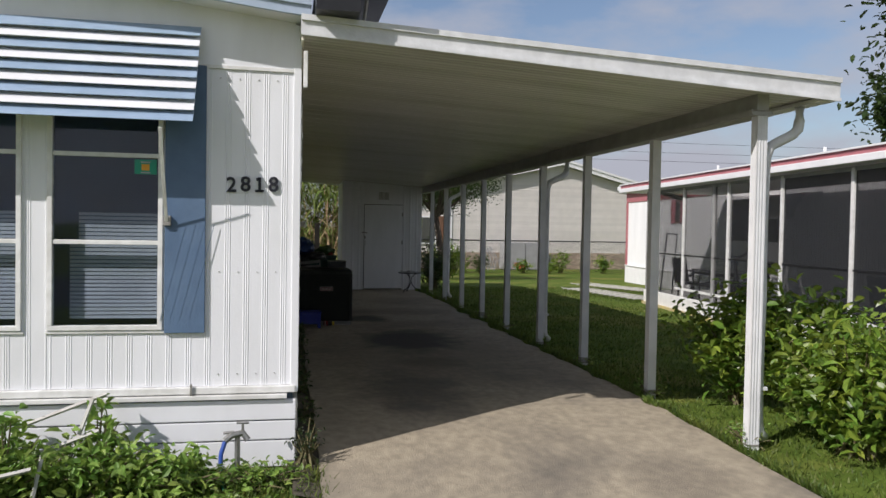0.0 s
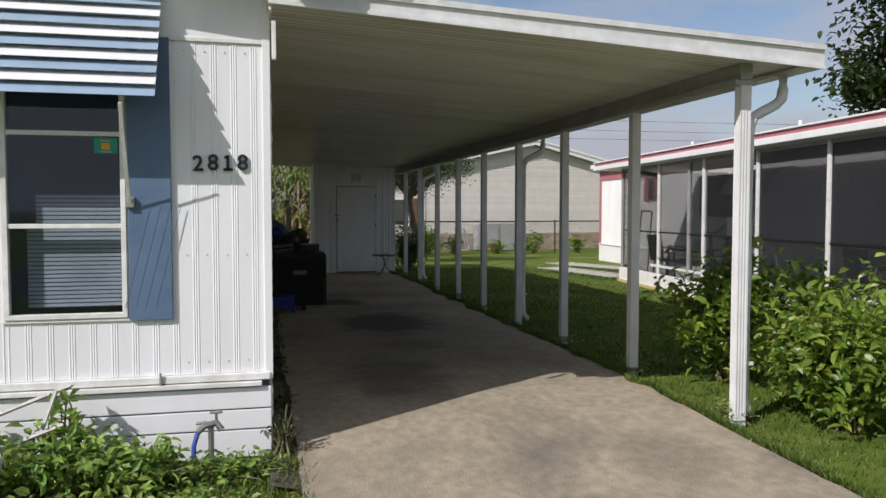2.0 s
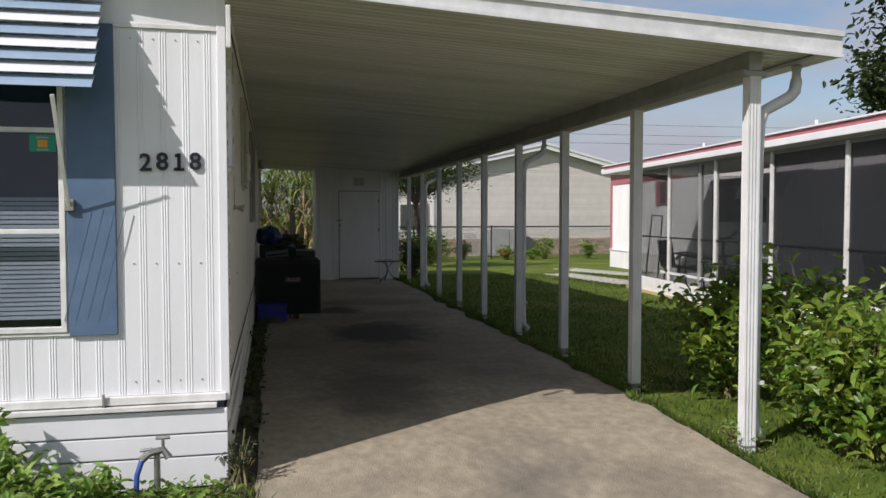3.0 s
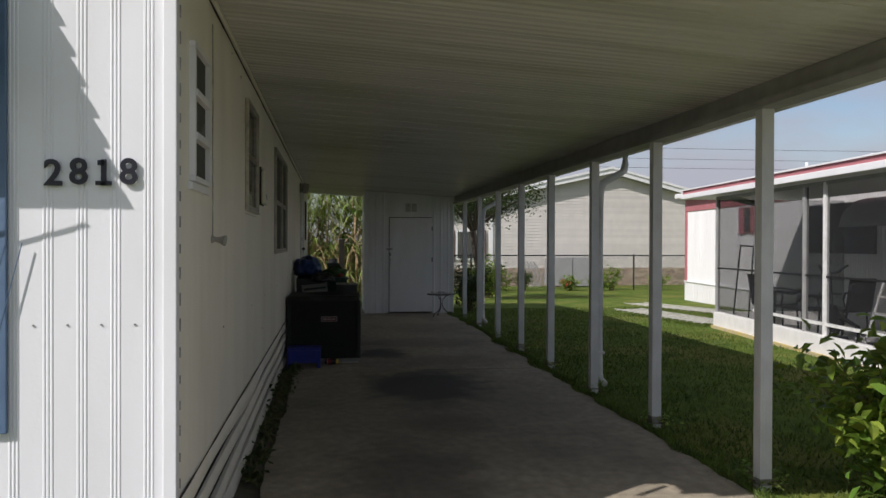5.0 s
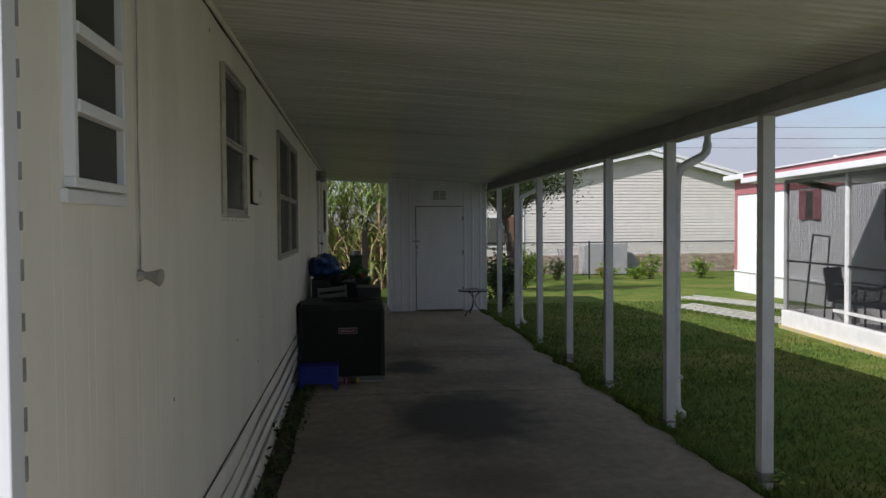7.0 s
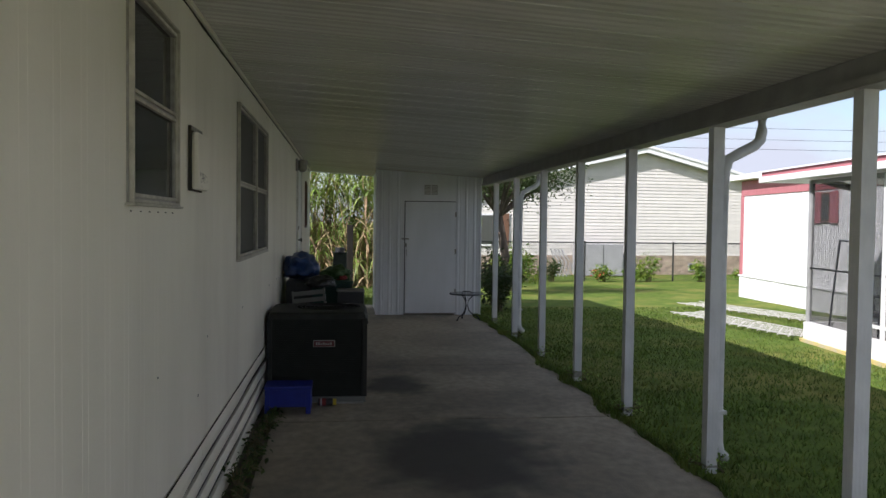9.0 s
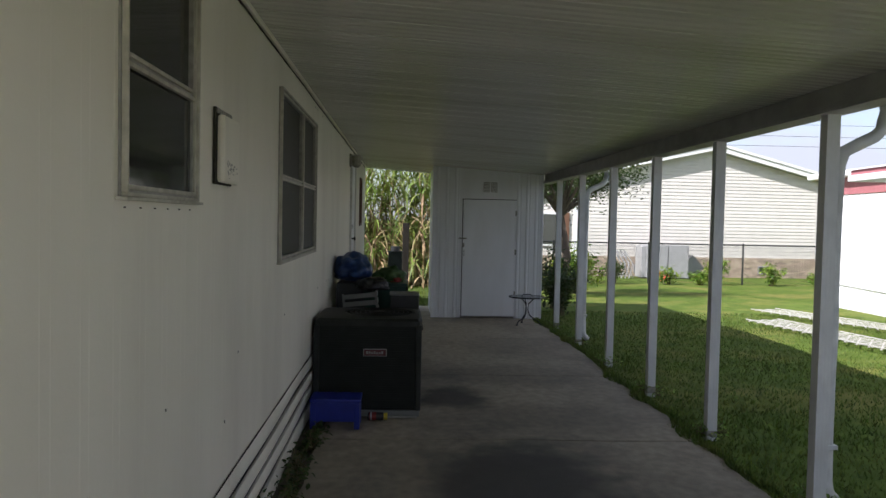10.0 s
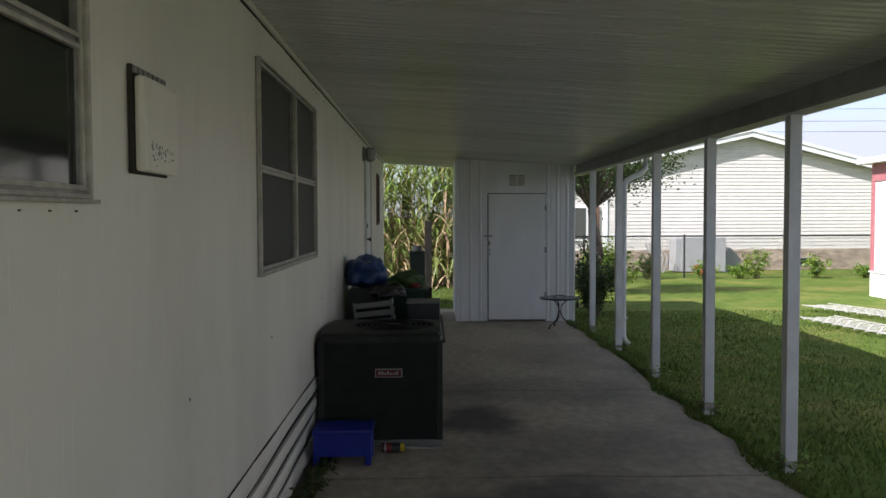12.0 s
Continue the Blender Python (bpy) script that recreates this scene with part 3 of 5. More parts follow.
side(y, 15.0, SB, 2.70)
for i in range(22):
    yy, zz = rng.uniform(1.2, 10.5), rng.choice((0.62, 0.75, 1.0, 1.2, 2.45, 2.5))
    part("screw", B(0.002, 0.006, yy, yy + 0.005, zz, zz + rng.uniform(0.004, 0.02)), M_OLDALU, home)
part("wall_back", B(-4.2, 0.0, 15.0, 15.07, -0.1, 2.7), M_WHITE, home)
part("wall_far", B(-4.27, -4.2, 0.0, 15.0, -0.1, 2.7), M_WHITE, home)
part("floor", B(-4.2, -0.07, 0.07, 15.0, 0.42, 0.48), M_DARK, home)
# Added sheets that stand for the dim rooms seen through the windows.
part("room_shade", B(-0.62, -0.60, 0.1, 14.9, 0.5, 2.68), M_DARK, home)
part("room_shade", B(-4.1, -0.63, 0.62, 0.64, 0.5, 2.68), M_DARK, home)

# side skirting: loose warped boards; a black sheet behind paints the shade in their gaps
part("skirting_gap_shade", B(-0.05, -0.03, 0.035, 15.0, -0.1, 0.5), M_BLACK, home)
for i, (z0, z1) in enumerate(((0.395, 0.495), (0.278, 0.356), (0.158, 0.236), (-0.03, 0.112))):
    for a, b in ((0.03, 3.6), (3.61, 7.2), (7.21, 11.0), (11.01, 15.0)):
        bm = bmesh.new()
        ns = 14
        rows = []
        for k in range(ns + 1):
            yy = a + (b - a) * k / ns
            w = 0.026 * noise.noise((yy * 0.6, i * 3.1, 0))
            o = 0.012 * noise.noise((yy * 0.6, i * 2.3, 4))
            rows.append([bm.verts.new(c) for c in ((0.006 + o, yy, z0 + w), (0.012 + o, yy, (z0 + z1) / 2 + w), (0.004 + o, yy, z1 + w * 0.6), (-0.012, yy, z1 + w * 0.6), (-0.012, yy, z0 + w))])
        for k in range(ns):
            for q in range(5):
                bm.faces.new((rows[k][q], rows[k][(q + 1) % 5], rows[k + 1][(q + 1) % 5], rows[k + 1][q]))
        bm.faces.new(rows[0]), bm.faces.new(rows[-1])
        part("skirting_board", bm, M_SIDE, home)


def seam(y0, y1, z, x, thick, seed):
    """A ragged dark gap along the wall."""
    k = int((y1 - y0) / 0.06)
    V, F = [], []
    for i in range(k + 1):
        yy = y0 + (y1 - y0) * i / k
        t = thick * max(0.12, 0.5 + 1.6 * noise.noise((seed, yy * 2.3, 0)) + 0.7 * noise.noise((seed, yy * 11, 3)))
        zz = z + 0.006 * noise.noise((seed, yy * 1.1, 8))
        V += [(x, yy, zz - t), (x, yy, zz + 0.4 * t), (x - 0.006, yy, zz + 0.4 * t), (x - 0.006, yy, zz - t)]
    for i in range(k):
        for q in range(4):
            F.append((4 * i + q, 4 * i + (q + 1) % 4, 4 * i + 4 + (q + 1) % 4, 4 * i + 4 + q))
    raw_part("seam", V, F, M_SEAM, home, "dark ragged gap")


seam(0.1, 14.9, 2.552, 0.0075, 0.0065, 2.0)
seam(0.06, 14.9, 0.503, 0.0115, 0.0045, 5.0)

# jalousie window with three panes
win = part("window", B(0.0, 0.018, 0.275, 0.725, 1.655, 1.685, bevel=0.003), M_WHITE, home, "white jalousie window with three panes")
sash(win, "y", 0.305, 0.695, 1.69, 2.245, 0, 0.022, 0.025, M_WHITE)
for z0, z1 in ((1.712, 1.857), (1.89, 2.03), (2.06, 2.223)):
    part("pane", B(-0.01, 0.004, 0.327, 0.673, z0, z1), M_SCREEN, win)
    if z1 < 2.2:
        part("rail", B(-0.02, 0.03, 0.327, 0.673, z1, z1 + 0.03, bevel=0.004), M_WHITE, win)
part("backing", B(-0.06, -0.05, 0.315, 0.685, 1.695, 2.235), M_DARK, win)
# two larger windows: dark channel frames with chalky inner and outer lips
def lipped(parent, y0, y1, z0, z1):
    sash(parent, "y", y0, y1, z0, z1, 0, 0.032, 0.008, M_OLDALU)
    for inset, w, out in ((0.0, 0.011, 0.026), (0.019, 0.013, 0.018)):
        a, b, lo, hi = y0 + inset, y1 - inset, z0 + inset, z1 - inset
        for q in ((a, b, lo, lo + w), (a, b, hi - w, hi), (a, a + w, lo + w, hi - w), (b - w, b, lo + w, hi - w)):
            part("lip", B(0.0085, out, *q, bevel=0.003), M_WFRAME, parent)


def double_rail(parent, y0, y1, z):
    part("rail", B(-0.01, 0.009, y0, y1, z - 0.016, z + 0.016), M_OLDALU, parent)
    for dz in (-0.012, 0.012):
        part("rail_lip", B(0.0095, 0.019, y0, y1, z + dz - 0.006, z + dz + 0.006, bevel=0.002), M_WFRAME, parent)


win = part("window", B(0.0, 0.034, 2.27, 3.02, 1.650, 1.659, bevel=0.002), M_WFRAME, home, "chalky aluminium window with dark glass")
lipped(win, 2.29, 3.0, 1.66, 2.38)
double_rail(win, 2.33, 2.96, 2.018)
part("pane", B(-0.004, 0.0, 2.32, 2.97, 1.69, 2.003), M_DIMGLASS, win)
part("pane", B(-0.012, -0.008, 2.32, 2.97, 2.033, 2.35), M_DIMGLASS, win)
part("backing", B(-0.065, -0.06, 2.3, 2.99, 1.67, 2.37), M_DARK, win)
for k in range(6):
    part("screw", B(0.001, 0.006, 2.33 + 0.125 * k, 2.334 + 0.125 * k, 1.630, 1.634), M_SEAM, win)
win = part("window", B(0.0, 0.028, 4.83, 6.70, 1.334, 1.344, bevel=0.002), M_WFRAME, home, "wide chalky aluminium window with four dark screens")
lipped(win, 4.85, 6.68, 1.345, 2.37)
part("mullion", B(-0.01, 0.012, 5.815, 5.875, 1.373, 2.342, bevel=0.003), M_OLDALU, win)
for y in (5.82, 5.852):
    part("mullion_lip", B(0.0125, 0.024, y, y + 0.018, 1.373, 2.342, bevel=0.003), M_WFRAME, win)
for a, b in ((4.883, 5.815), (5.875, 6.647)):
    double_rail(win, a, b, 1.848)
    part("screen", B(-0.006, -0.002, a, b, 1.378, 1.833), M_SCREEN, win)
    part("screen", B(-0.012, -0.009, a, b, 1.863, 2.338), M_SCREEN, win)
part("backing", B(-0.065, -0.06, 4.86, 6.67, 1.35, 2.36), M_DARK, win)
win = part("window", B(0.0, 0.02, 13.18, 13.72, 1.485, 1.502), M_OLDALU, home, "narrow dark side window")
sash(win, "y", 13.2, 13.7, 1.5, 2.28, 0, 0.03, 0.02, M_BROWN)
part("pane", B(-0.01, -0.005, 13.23, 13.67, 1.53, 2.25), M_SCREEN, win)
# side door
door = part("door", B(-0.03, 0.012, 10.98, 11.82, 0.53, 2.35, bevel=0.004), M_WHITE, home, "white side entrance door")
sash(door, "y", 10.95, 11.85, SB, 2.38, 0, 0.03, 0.03, M_TRIM)
part("knob", T([(0.012, 11.1, 1.33), (0.05, 11.1, 1.33), (0.055, 11.1, 1.33), (0.075, 11.1, 1.33)], [0.012, 0.012, 0.03, 0.024], 10), M_BLACK, door)
part("deadbolt", T([(0.012, 11.1, 1.5), (0.03, 11.1, 1.5)], 0.03, 10), M_BLACK, door)
part("weather_strip", B(0.013, 0.02, 10.985, 11.0, 0.55, 2.33), M_BLACK, door)
part("storm_handle", B(0.013, 0.03, 11.02, 11.04, 0.9, 1.1), M_BLACK, door)

lamp = thing("porch_lamp", (0.01, 10.8, 2.38), "weathered clear glass porch lamp on wall", "lamp")
part("bracket", B(0.0, 0.03, 10.74, 10.86, 2.30, 2.47, bevel=0.006), M_OLDALU, lamp)
part("shade", T([(0.09, 10.8, 2.46), (0.09, 10.8, 2.44), (0.09, 10.8, 2.32), (0.09, 10.8, 2.29)], [0.03, 0.075, 0.06, 0.03], 10), M_OLDALU, lamp)
part("arm", T([(0.02, 10.8, 2.44), (0.09, 10.8, 2.46)], 0.012, 6), M_OLDALU, lamp)

# meter panel cover
pan = thing("vent_cover", (0.0, 3.45, 1.73), "dirty cream metal vent cover on the wall", "vent cover")
part("back_plate", B(0.002, 0.014, 3.276, 3.555, 1.736, 2.03, bevel=0.003), M_SEAM, pan)
part("cover", B(0.014, 0.046, 3.290, 3.565, 1.742, 2.003, bevel=0.014), M_SIDE, pan, "cream pressed metal cover")
bm = bmesh.new()
for i in range(7):
    box(bm, 0.0145, 0.020, 3.285 + 0.037 * i, 3.306 + 0.037 * i, 2.008, 2.026)
part("clip", bm, M_OLDALU, pan)
for i in range(34):
    yy = rng.uniform(3.325, 3.53)
    zz = 1.795 + rng.gauss(0, 0.013) - 0.1 * (yy - 3.43)
    part("rust_fleck", B(0.0455, 0.0468, yy, yy + rng.uniform(0.002, 0.011), zz, zz + rng.uniform(0.002, 0.012)), M_OLDALU, pan)
# conduit and its cap
wire = thing("wall_cable", (0.006, 0.87, 1.45), "thin cable down the wall with grey cap", "cable")
part("cable", T([(0.008, 0.865 + 0.004 * math.sin(i), 1.47 + 0.09 * i) for i in range(12)], 0.0028, 5), M_OLDALU, wire)
part("cap", T([(0.004, 0.868, 1.46), (0.022, 0.866, 1.459), (0.036, 0.864, 1.457), (0.066, 0.858, 1.452)], [0.02, 0.011, 0.014, 0.027], 8), M_OLDALU, wire, "grey flared plastic cap")

# solar panel edge over the roof corner
sol = thing("roof_panel", (0.2, 0.3, 2.62), "black panel lying on the roof edge", "panel")
part("panel", B(0.0, 0.30, -0.50, 1.2, 2.66, 2.69, m=Matrix.Translation((0.05, 0, 0.12)) @ Matrix.Rotation(radians(4), 4, "Y") @ Matrix.Translation((0, 0, 0.12))), M_BLACK, sol)
part("rod", T([(0.36, -0.28, 2.60), (0.40, -0.28, 2.95)], 0.012, 6), M_OLDALU, sol)
part("foot", B(0.08, 0.33, -0.46, 1.1, 2.668, 2.86), M_BLACK, sol)

# ---- carport ----
carport = thing("carport", (3.12, -0.2, 0), "white aluminium carport on slim posts", "carport")
RX1 = 3.54
under = lambda x: 2.585 - 0.061 * x
FRY = -0.30


fascia_top = lambda x: 2.668 - 0.049 * x
fascia_low = lambda x: 2.562 - 0.060 * x


def slope_box(x0, x1, y0, y1, dz0, dz1, low=under, high=under):
    bm = bmesh.new()
    v = [bm.verts.new((x, y, (low if dz == dz0 else high)(x) + dz)) for x in (x0, x1) for y in (y0, y1) for dz in (dz0, dz1)]
    for f in ((0, 1, 3, 2), (4, 6, 7, 5), (0, 4, 5, 1), (2, 3, 7, 6), (0, 2, 6, 4), (1, 5, 7, 3)):
        bm.faces.new([v[i] for i in f])
    return bm


def deck():
    """Roof pans: shallow ribs across, with a deeper lap every 0.3 m, sagging a little."""
    bm = bmesh.new()
    prof = []
    y = FRY + 0.02
    k = 0
    while y < 15.2:
        if k % 4 == 0:
            prof += [(y, 0.0), (y + 0.006, 0.014), (y + 0.014, 0.014), (y + 0.02, 0.0)]
        else:
            prof += [(y, 0.0), (y + 0.02, 0.007), (y + 0.04, 0.0)]
        y += 0.076
        k += 1
    nx = 8
    rows = []
    for yy, d in prof:
        rows.append([bm.verts.new((RX1 * i / nx, yy, under(RX1 * i / nx) + d + 0.004 * noise.noise((i * 0.7, yy * 1.4, 1)))) for i in range(nx + 1)])
    for a, b in zip(rows, rows[1:]):
        for i in range(nx):
            bm.faces.new((a[i], a[i + 1], b[i + 1], b[i]))
    return bm


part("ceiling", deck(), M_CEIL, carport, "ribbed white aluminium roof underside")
part("roof_top", slope_box(0.0, RX1, FRY + 0.02, 15.2, 0.05, 0.06), M_ALU, carport)
part("front_fascia", slope_box(0.0, RX1 + 0.03, FRY - 0.005, FRY + 0.018, 0.0, -0.001, fascia_low, fascia_top), M_ALU, carport, "white front fascia with rolled edges")
part("fascia_lip", slope_box(0.0, RX1 + 0.032, FRY - 0.022, FRY - 0.0055, -0.028, 0.006, fascia_top, fascia_top), M_ALU, carport)
part("fascia_lip", slope_box(0.0, RX1 + 0.032, FRY - 0.016, FRY - 0.0055, -0.007, 0.016, fascia_low, fascia_low), M_ALU, carport)
part("back_fascia", slope_box(0.0, RX1 + 0.03, 15.202, 15.225, -0.015, 0.105), M_ALU, carport)
part("gutter", slope_box(RX1 + 0.002, RX1 + 0.03, FRY + 0.019, 15.2, -0.02, 0.118), M_ALU, carport)
part("gutter_floor", slope_box(RX1 - 0.10, RX1, FRY + 0.019, 15.2, -0.03, -0.006), M_ALU, carport)
BX0, BX1 = 3.075, 3.165
part("beam", B(BX0, BX1, -0.12, 13.2, 2.285, 2.398, bevel=0.006), M_BEAM, carport, "aluminium edge beam with shade in its grey")
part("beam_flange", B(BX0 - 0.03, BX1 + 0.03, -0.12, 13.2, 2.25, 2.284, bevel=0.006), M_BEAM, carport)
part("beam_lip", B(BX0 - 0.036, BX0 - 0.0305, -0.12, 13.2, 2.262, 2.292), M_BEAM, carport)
part("ledger", B(0.005, 0.022, -0.15, 15.0, 2.558, 2.583, bevel=0.005), M_SIDE, carport, "stained trim where roof meets wall")
part("hanger", B(0.02, 0.045, -0.14, -0.11, 2.28, 2.5, bevel=0.004), M_TRIM, carport)
PY = [-0.08, 1.47, 3.06, 4.55, 6.10, 7.57, 9.09, 10.66, 12.19]


def post_mesh(flute):
    bm = bmesh.new()
    h = 0.038
    ring = []
    for s in range(4):
        for k in range(7):
            u = -h + 2 * h * k / 7
            d = h - (flute if k % 2 else 0.0)
            ring.append(((u, -d), (d, u), (-u, d), (-d, -u))[s])
    lo, hi = [bm.verts.new((x, y, 0)) for x, y in ring], [bm.verts.new((x, y, 1)) for x, y in ring]
    for i in range(len(ring)):
        j = (i + 1) % len(ring)
        bm.faces.new((lo[i], lo[j], hi[j], hi[i]))
    bm.faces.new(lo), bm.faces.new(hi)
    return bm


pm, plain = mesh_of("post", post_mesh(0.003), M_ALU), mesh_of("post", post_mesh(0.0004), M_ALU)
for i, y in enumerate(PY):
    z = gz(y) - 0.04
    ob = new("post", plain if i else pm)
    ob.parent = carport
    ob.location = Vector((3.122, y, z)) - ORIGIN[carport]
    ob.scale = (1, 1, 2.262 - z)
    ORIGIN[ob] = ORIGIN[carport]
    part("splice", B(3.082, 3.162, y - 0.04, y + 0.04, gz(y) + 0.005, gz(y) + 0.02 + 0.025 * (i % 3), bevel=0.003), M_OLDALU, carport)


def downspout(y, parent):
    x = 3.122
    pts = [(3.45, y, 2.335), (3.45, y, 2.24), (3.44, y, 2.18), (3.40, y, 2.14), (3.30, y, 2.09), (3.225, y, 2.05), (3.198, y, 1.98), (3.192, y, 1.9)]
    pts += [(3.192, y, 1.0), (3.192, y, gz(y) + 0.16), (3.205, y, gz(y) + 0.09), (3.26, y + 0.03, gz(y) + 0.04)]
    bm = T(pts, 0.036, 12)
    d = part("downspout", bm, M_ALU, parent, "white S-bend aluminium downspout", smooth=True)
    part("strap", B(3.155, 3.234, y - 0.042, y + 0.042, 0.35, 0.375, bevel=0.003), M_ALU, d)


for y in (PY[0] + 0.03, PY[3] + 0.03, PY[7] + 0.03):
    downspout(y, carport)

# ---- storage shed ----
shed = thing("storage_shed", (2.1, 13.3, 0), "white ribbed metal storage shed under the carport", "shed")
SM = ((0.03, 0.05), (0.10, 0.012))
z0 = -0.02


def shed_front(a, b, lo, hi):
    part("wall", sheet(ribs(a, b, 0.15, SM, 0.012, 1.25), lo, hi, "x", 13.3, 0.05), M_WHITE, shed)


shed_front(1.235, 1.715, z0, 2.50)
shed_front(2.62, 3.06, z0, 2.44)
part("wall", B(1.715, 2.62, 13.3, 13.35, 1.975, 2.475), M_WHITE, shed, "flat white panel above the door")
part("wall", sheet(ribs(13.35, 15.1, 0.15, SM, 0.010, 13.3), -0.05, 2.44, "y", 3.06, 0.05), M_WHITE, shed)
part("wall", B(1.235, 1.285, 13.35, 15.1, -0.05, 2.51), M_WHITE, shed)
part("wall", B(1.285, 3.01, 15.05, 15.1, -0.05, 2.44), M_WHITE, shed)
part("corner_trim", B(1.215, 1.25, 13.275, 13.32, z0, 2.51, bevel=0.004), M_WHITE, shed)
part("corner_trim", B(3.045, 3.075, 13.275, 13.32, z0, 2.42, bevel=0.004), M_WHITE, shed)
sd = part("door", B(1.728, 2.61, 13.276, 13.33, 0.015, 1.962, bevel=0.004), M_WHITE, shed, "plain white metal shed door")
part("threshold", B(1.70, 2.63, 13.268, 13.30, 0.002, 0.013), M_OLDALU, sd)
part("mid_rail", B(1.74, 2.60, 13.272, 13.276, 0.98, 0.995), M_WHITE, sd)
part("gap", B(1.7155, 1.7275, 13.305, 13.33, 0.0, 1.975), M_BLACK, sd)
part("gap", B(1.72, 2.62, 13.305, 13.33, 1.963, 1.975), M_BLACK, sd)
part("hasp", B(1.66, 1.79, 13.262, 13.276, 1.30, 1.325, bevel=0.003), M_OLDALU, sd)
part("padlock", B(1.715, 1.755, 13.25, 13.275, 1.17, 1.235, bevel=0.006), M_OLDALU, sd)
part("handle", T([(1.75, 13.275, 1.12), (1.75, 13.24, 1.11), (1.75, 13.24, 1.03), (1.75, 13.275, 1.02)], 0.007, 6), M_OLDALU, sd)
for z in (0.35, 1.05, 1.7):
    part("hinge", B(2.60, 2.63, 13.262, 13.276, z, z + 0.09, bevel=0.003), M_OLDALU, sd)
for a in (2.06, 2.185):
    v = part("vent", B(a, a + 0.105, 13.288, 13.2995, 2.09, 2.255), M_OLDALU, shed, "small grey louvre vent")
    for i in range(6):
        part("slat", B(a + 0.005, a + 0.10, 13.276, 13.287, 2.10 + 0.025 * i, 2.112 + 0.025 * i), M_ALU, v)

# ---- things under the carport ----
ac = thing("air_conditioner", (0.5, 6.98, 0), "black air conditioning condenser on the slab", "air conditioner")
AX, AXX, AY, AYY, AH = 0.025, 0.90, 6.58, 7.38, 0.80
part("base", B(AX + 0.01, AXX - 0.01, AY + 0.01, AYY - 0.01, 0.0, 0.05, bevel=0.006), M_CRATE, ac, "grey base pan")
for x in (AX, AXX - 0.045):
    for y in (AY, AYY - 0.045):
        part("corner_post", B(x, x + 0.045, y, y + 0.045, 0.051, AH - 0.05, bevel=0.008), M_ACTOP, ac)
for i in range(36):
    z = 0.056 + i * 0.0192
    part("louvre", B(AX + 0.046, AXX - 0.046, AY + 0.010, AY + 0.022, z, z + 0.0183), M_ACFIN, ac)
part("coil", B(AX + 0.02, AXX - 0.02, AY + 0.024, AYY - 0.02, 0.052, AH - 0.052), M_ACFIN, ac)
part("side_panel", B(AXX - 0.019, AXX - 0.005, AY + 0.046, AYY - 0.046, 0.055, AH - 0.055), M_ACFIN, ac)
bm = bmesh.new()
seg = 40
cx, cy, R = 0.545, (AY + AYY) / 2, 0.30
inn = [bm.verts.new((cx + R * math.cos(2 * math.pi * k / seg), cy + R * math.sin(2 * math.pi * k / seg), AH + 0.012)) for k in range(seg)]
out = []
for k in range(seg):
    c, s = math.cos(2 * math.pi * k / seg), math.sin(2 * math.pi * k / seg)
    q = 1.0 / max(abs(c), abs(s), (abs(c) + abs(s)) / 1.9)
    ox, oy = (AX + AXX) / 2 + (AXX - AX + 0.01) / 2 * q * c, cy + 0.405 * q * s
    out.append([bm.verts.new(p) for p in ((ox + (cx - ox) * 0.05, oy + (cy - oy) * 0.05, AH), (ox, oy, AH - 0.02), (ox, oy, AH - 0.06))])
for k in range(seg):
    j = (k + 1) % seg
    bm.faces.new((inn[k], inn[j], out[j][0], out[k][0]))
    bm.faces.new((out[k][0], out[j][0], out[j][1], out[k][1]))
    bm.faces.new((out[k][1], out[j][1], out[j][2], out[k][2]))
part("top", bm, M_ACTOP, ac, "dusty dark grey top panel")
part("fan_well", T([(cx, cy, AH - 0.06), (cx, cy, AH - 0.055)], 0.30, 24), M_BLACK, ac)
for i in range(7):
    r = 0.05 + 0.04 * i
    part("grille_ring", T([(cx + r * math.cos(2 * math.pi * k / 24), cy + r * math.sin(2 * math.pi * k / 24), AH + 0.012) for k in range(24)], 0.003, 4, closed=True), M_BLACK, ac)
for i in range(4):
    c, s = math.cos(math.pi * i / 4), math.sin(math.pi * i / 4)
    part("grille_spoke", T([(cx - 0.3 * c, cy - 0.3 * s, AH + 0.008), (cx + 0.3 * c, cy + 0.3 * s, AH + 0.008)], 0.004, 5), M_BLACK, ac)
part("fan_hub", T([(cx, cy, AH - 0.03), (cx, cy, AH + 0.018)], 0.055, 14), M_ACTOP, ac)
badge = part("badge", B(0.428, 0.618, AY - 0.004, AY + 0.0095, 0.497, 0.556, bevel=0.002), M_SILVER, ac, "small red and silver badge")
part("badge_face", B(0.434, 0.612, AY - 0.007, AY - 0.0045, 0.502, 0.551), M_RED, badge)
for i in range(7):
    part("badge_mark", B(0.452 + 0.0205 * i, 0.465 + 0.0205 * i, AY - 0.009, AY - 0.0072, 0.516, 0.528 + (0.011 if i in (0, 1, 3, 6) else 0.001)), M_SILVER, badge)
part("pipe", T([(0.12, 7.1, 0.3), (0.06, 7.1, 0.32), (0.015, 7.1, 0.36)], 0.02, 8), M_BLACK, ac)

stool = thing("step_stool", (0.24, 6.32, 0), "blue moulded plastic step stool beside the condenser", "stool")
bm = bmesh.new()
box(bm, 0.045, 0.435, 6.17, 6.44, 0.205, 0.235, bevel=0.012)
part("top", bm, M_STOOL, stool, smooth=False)
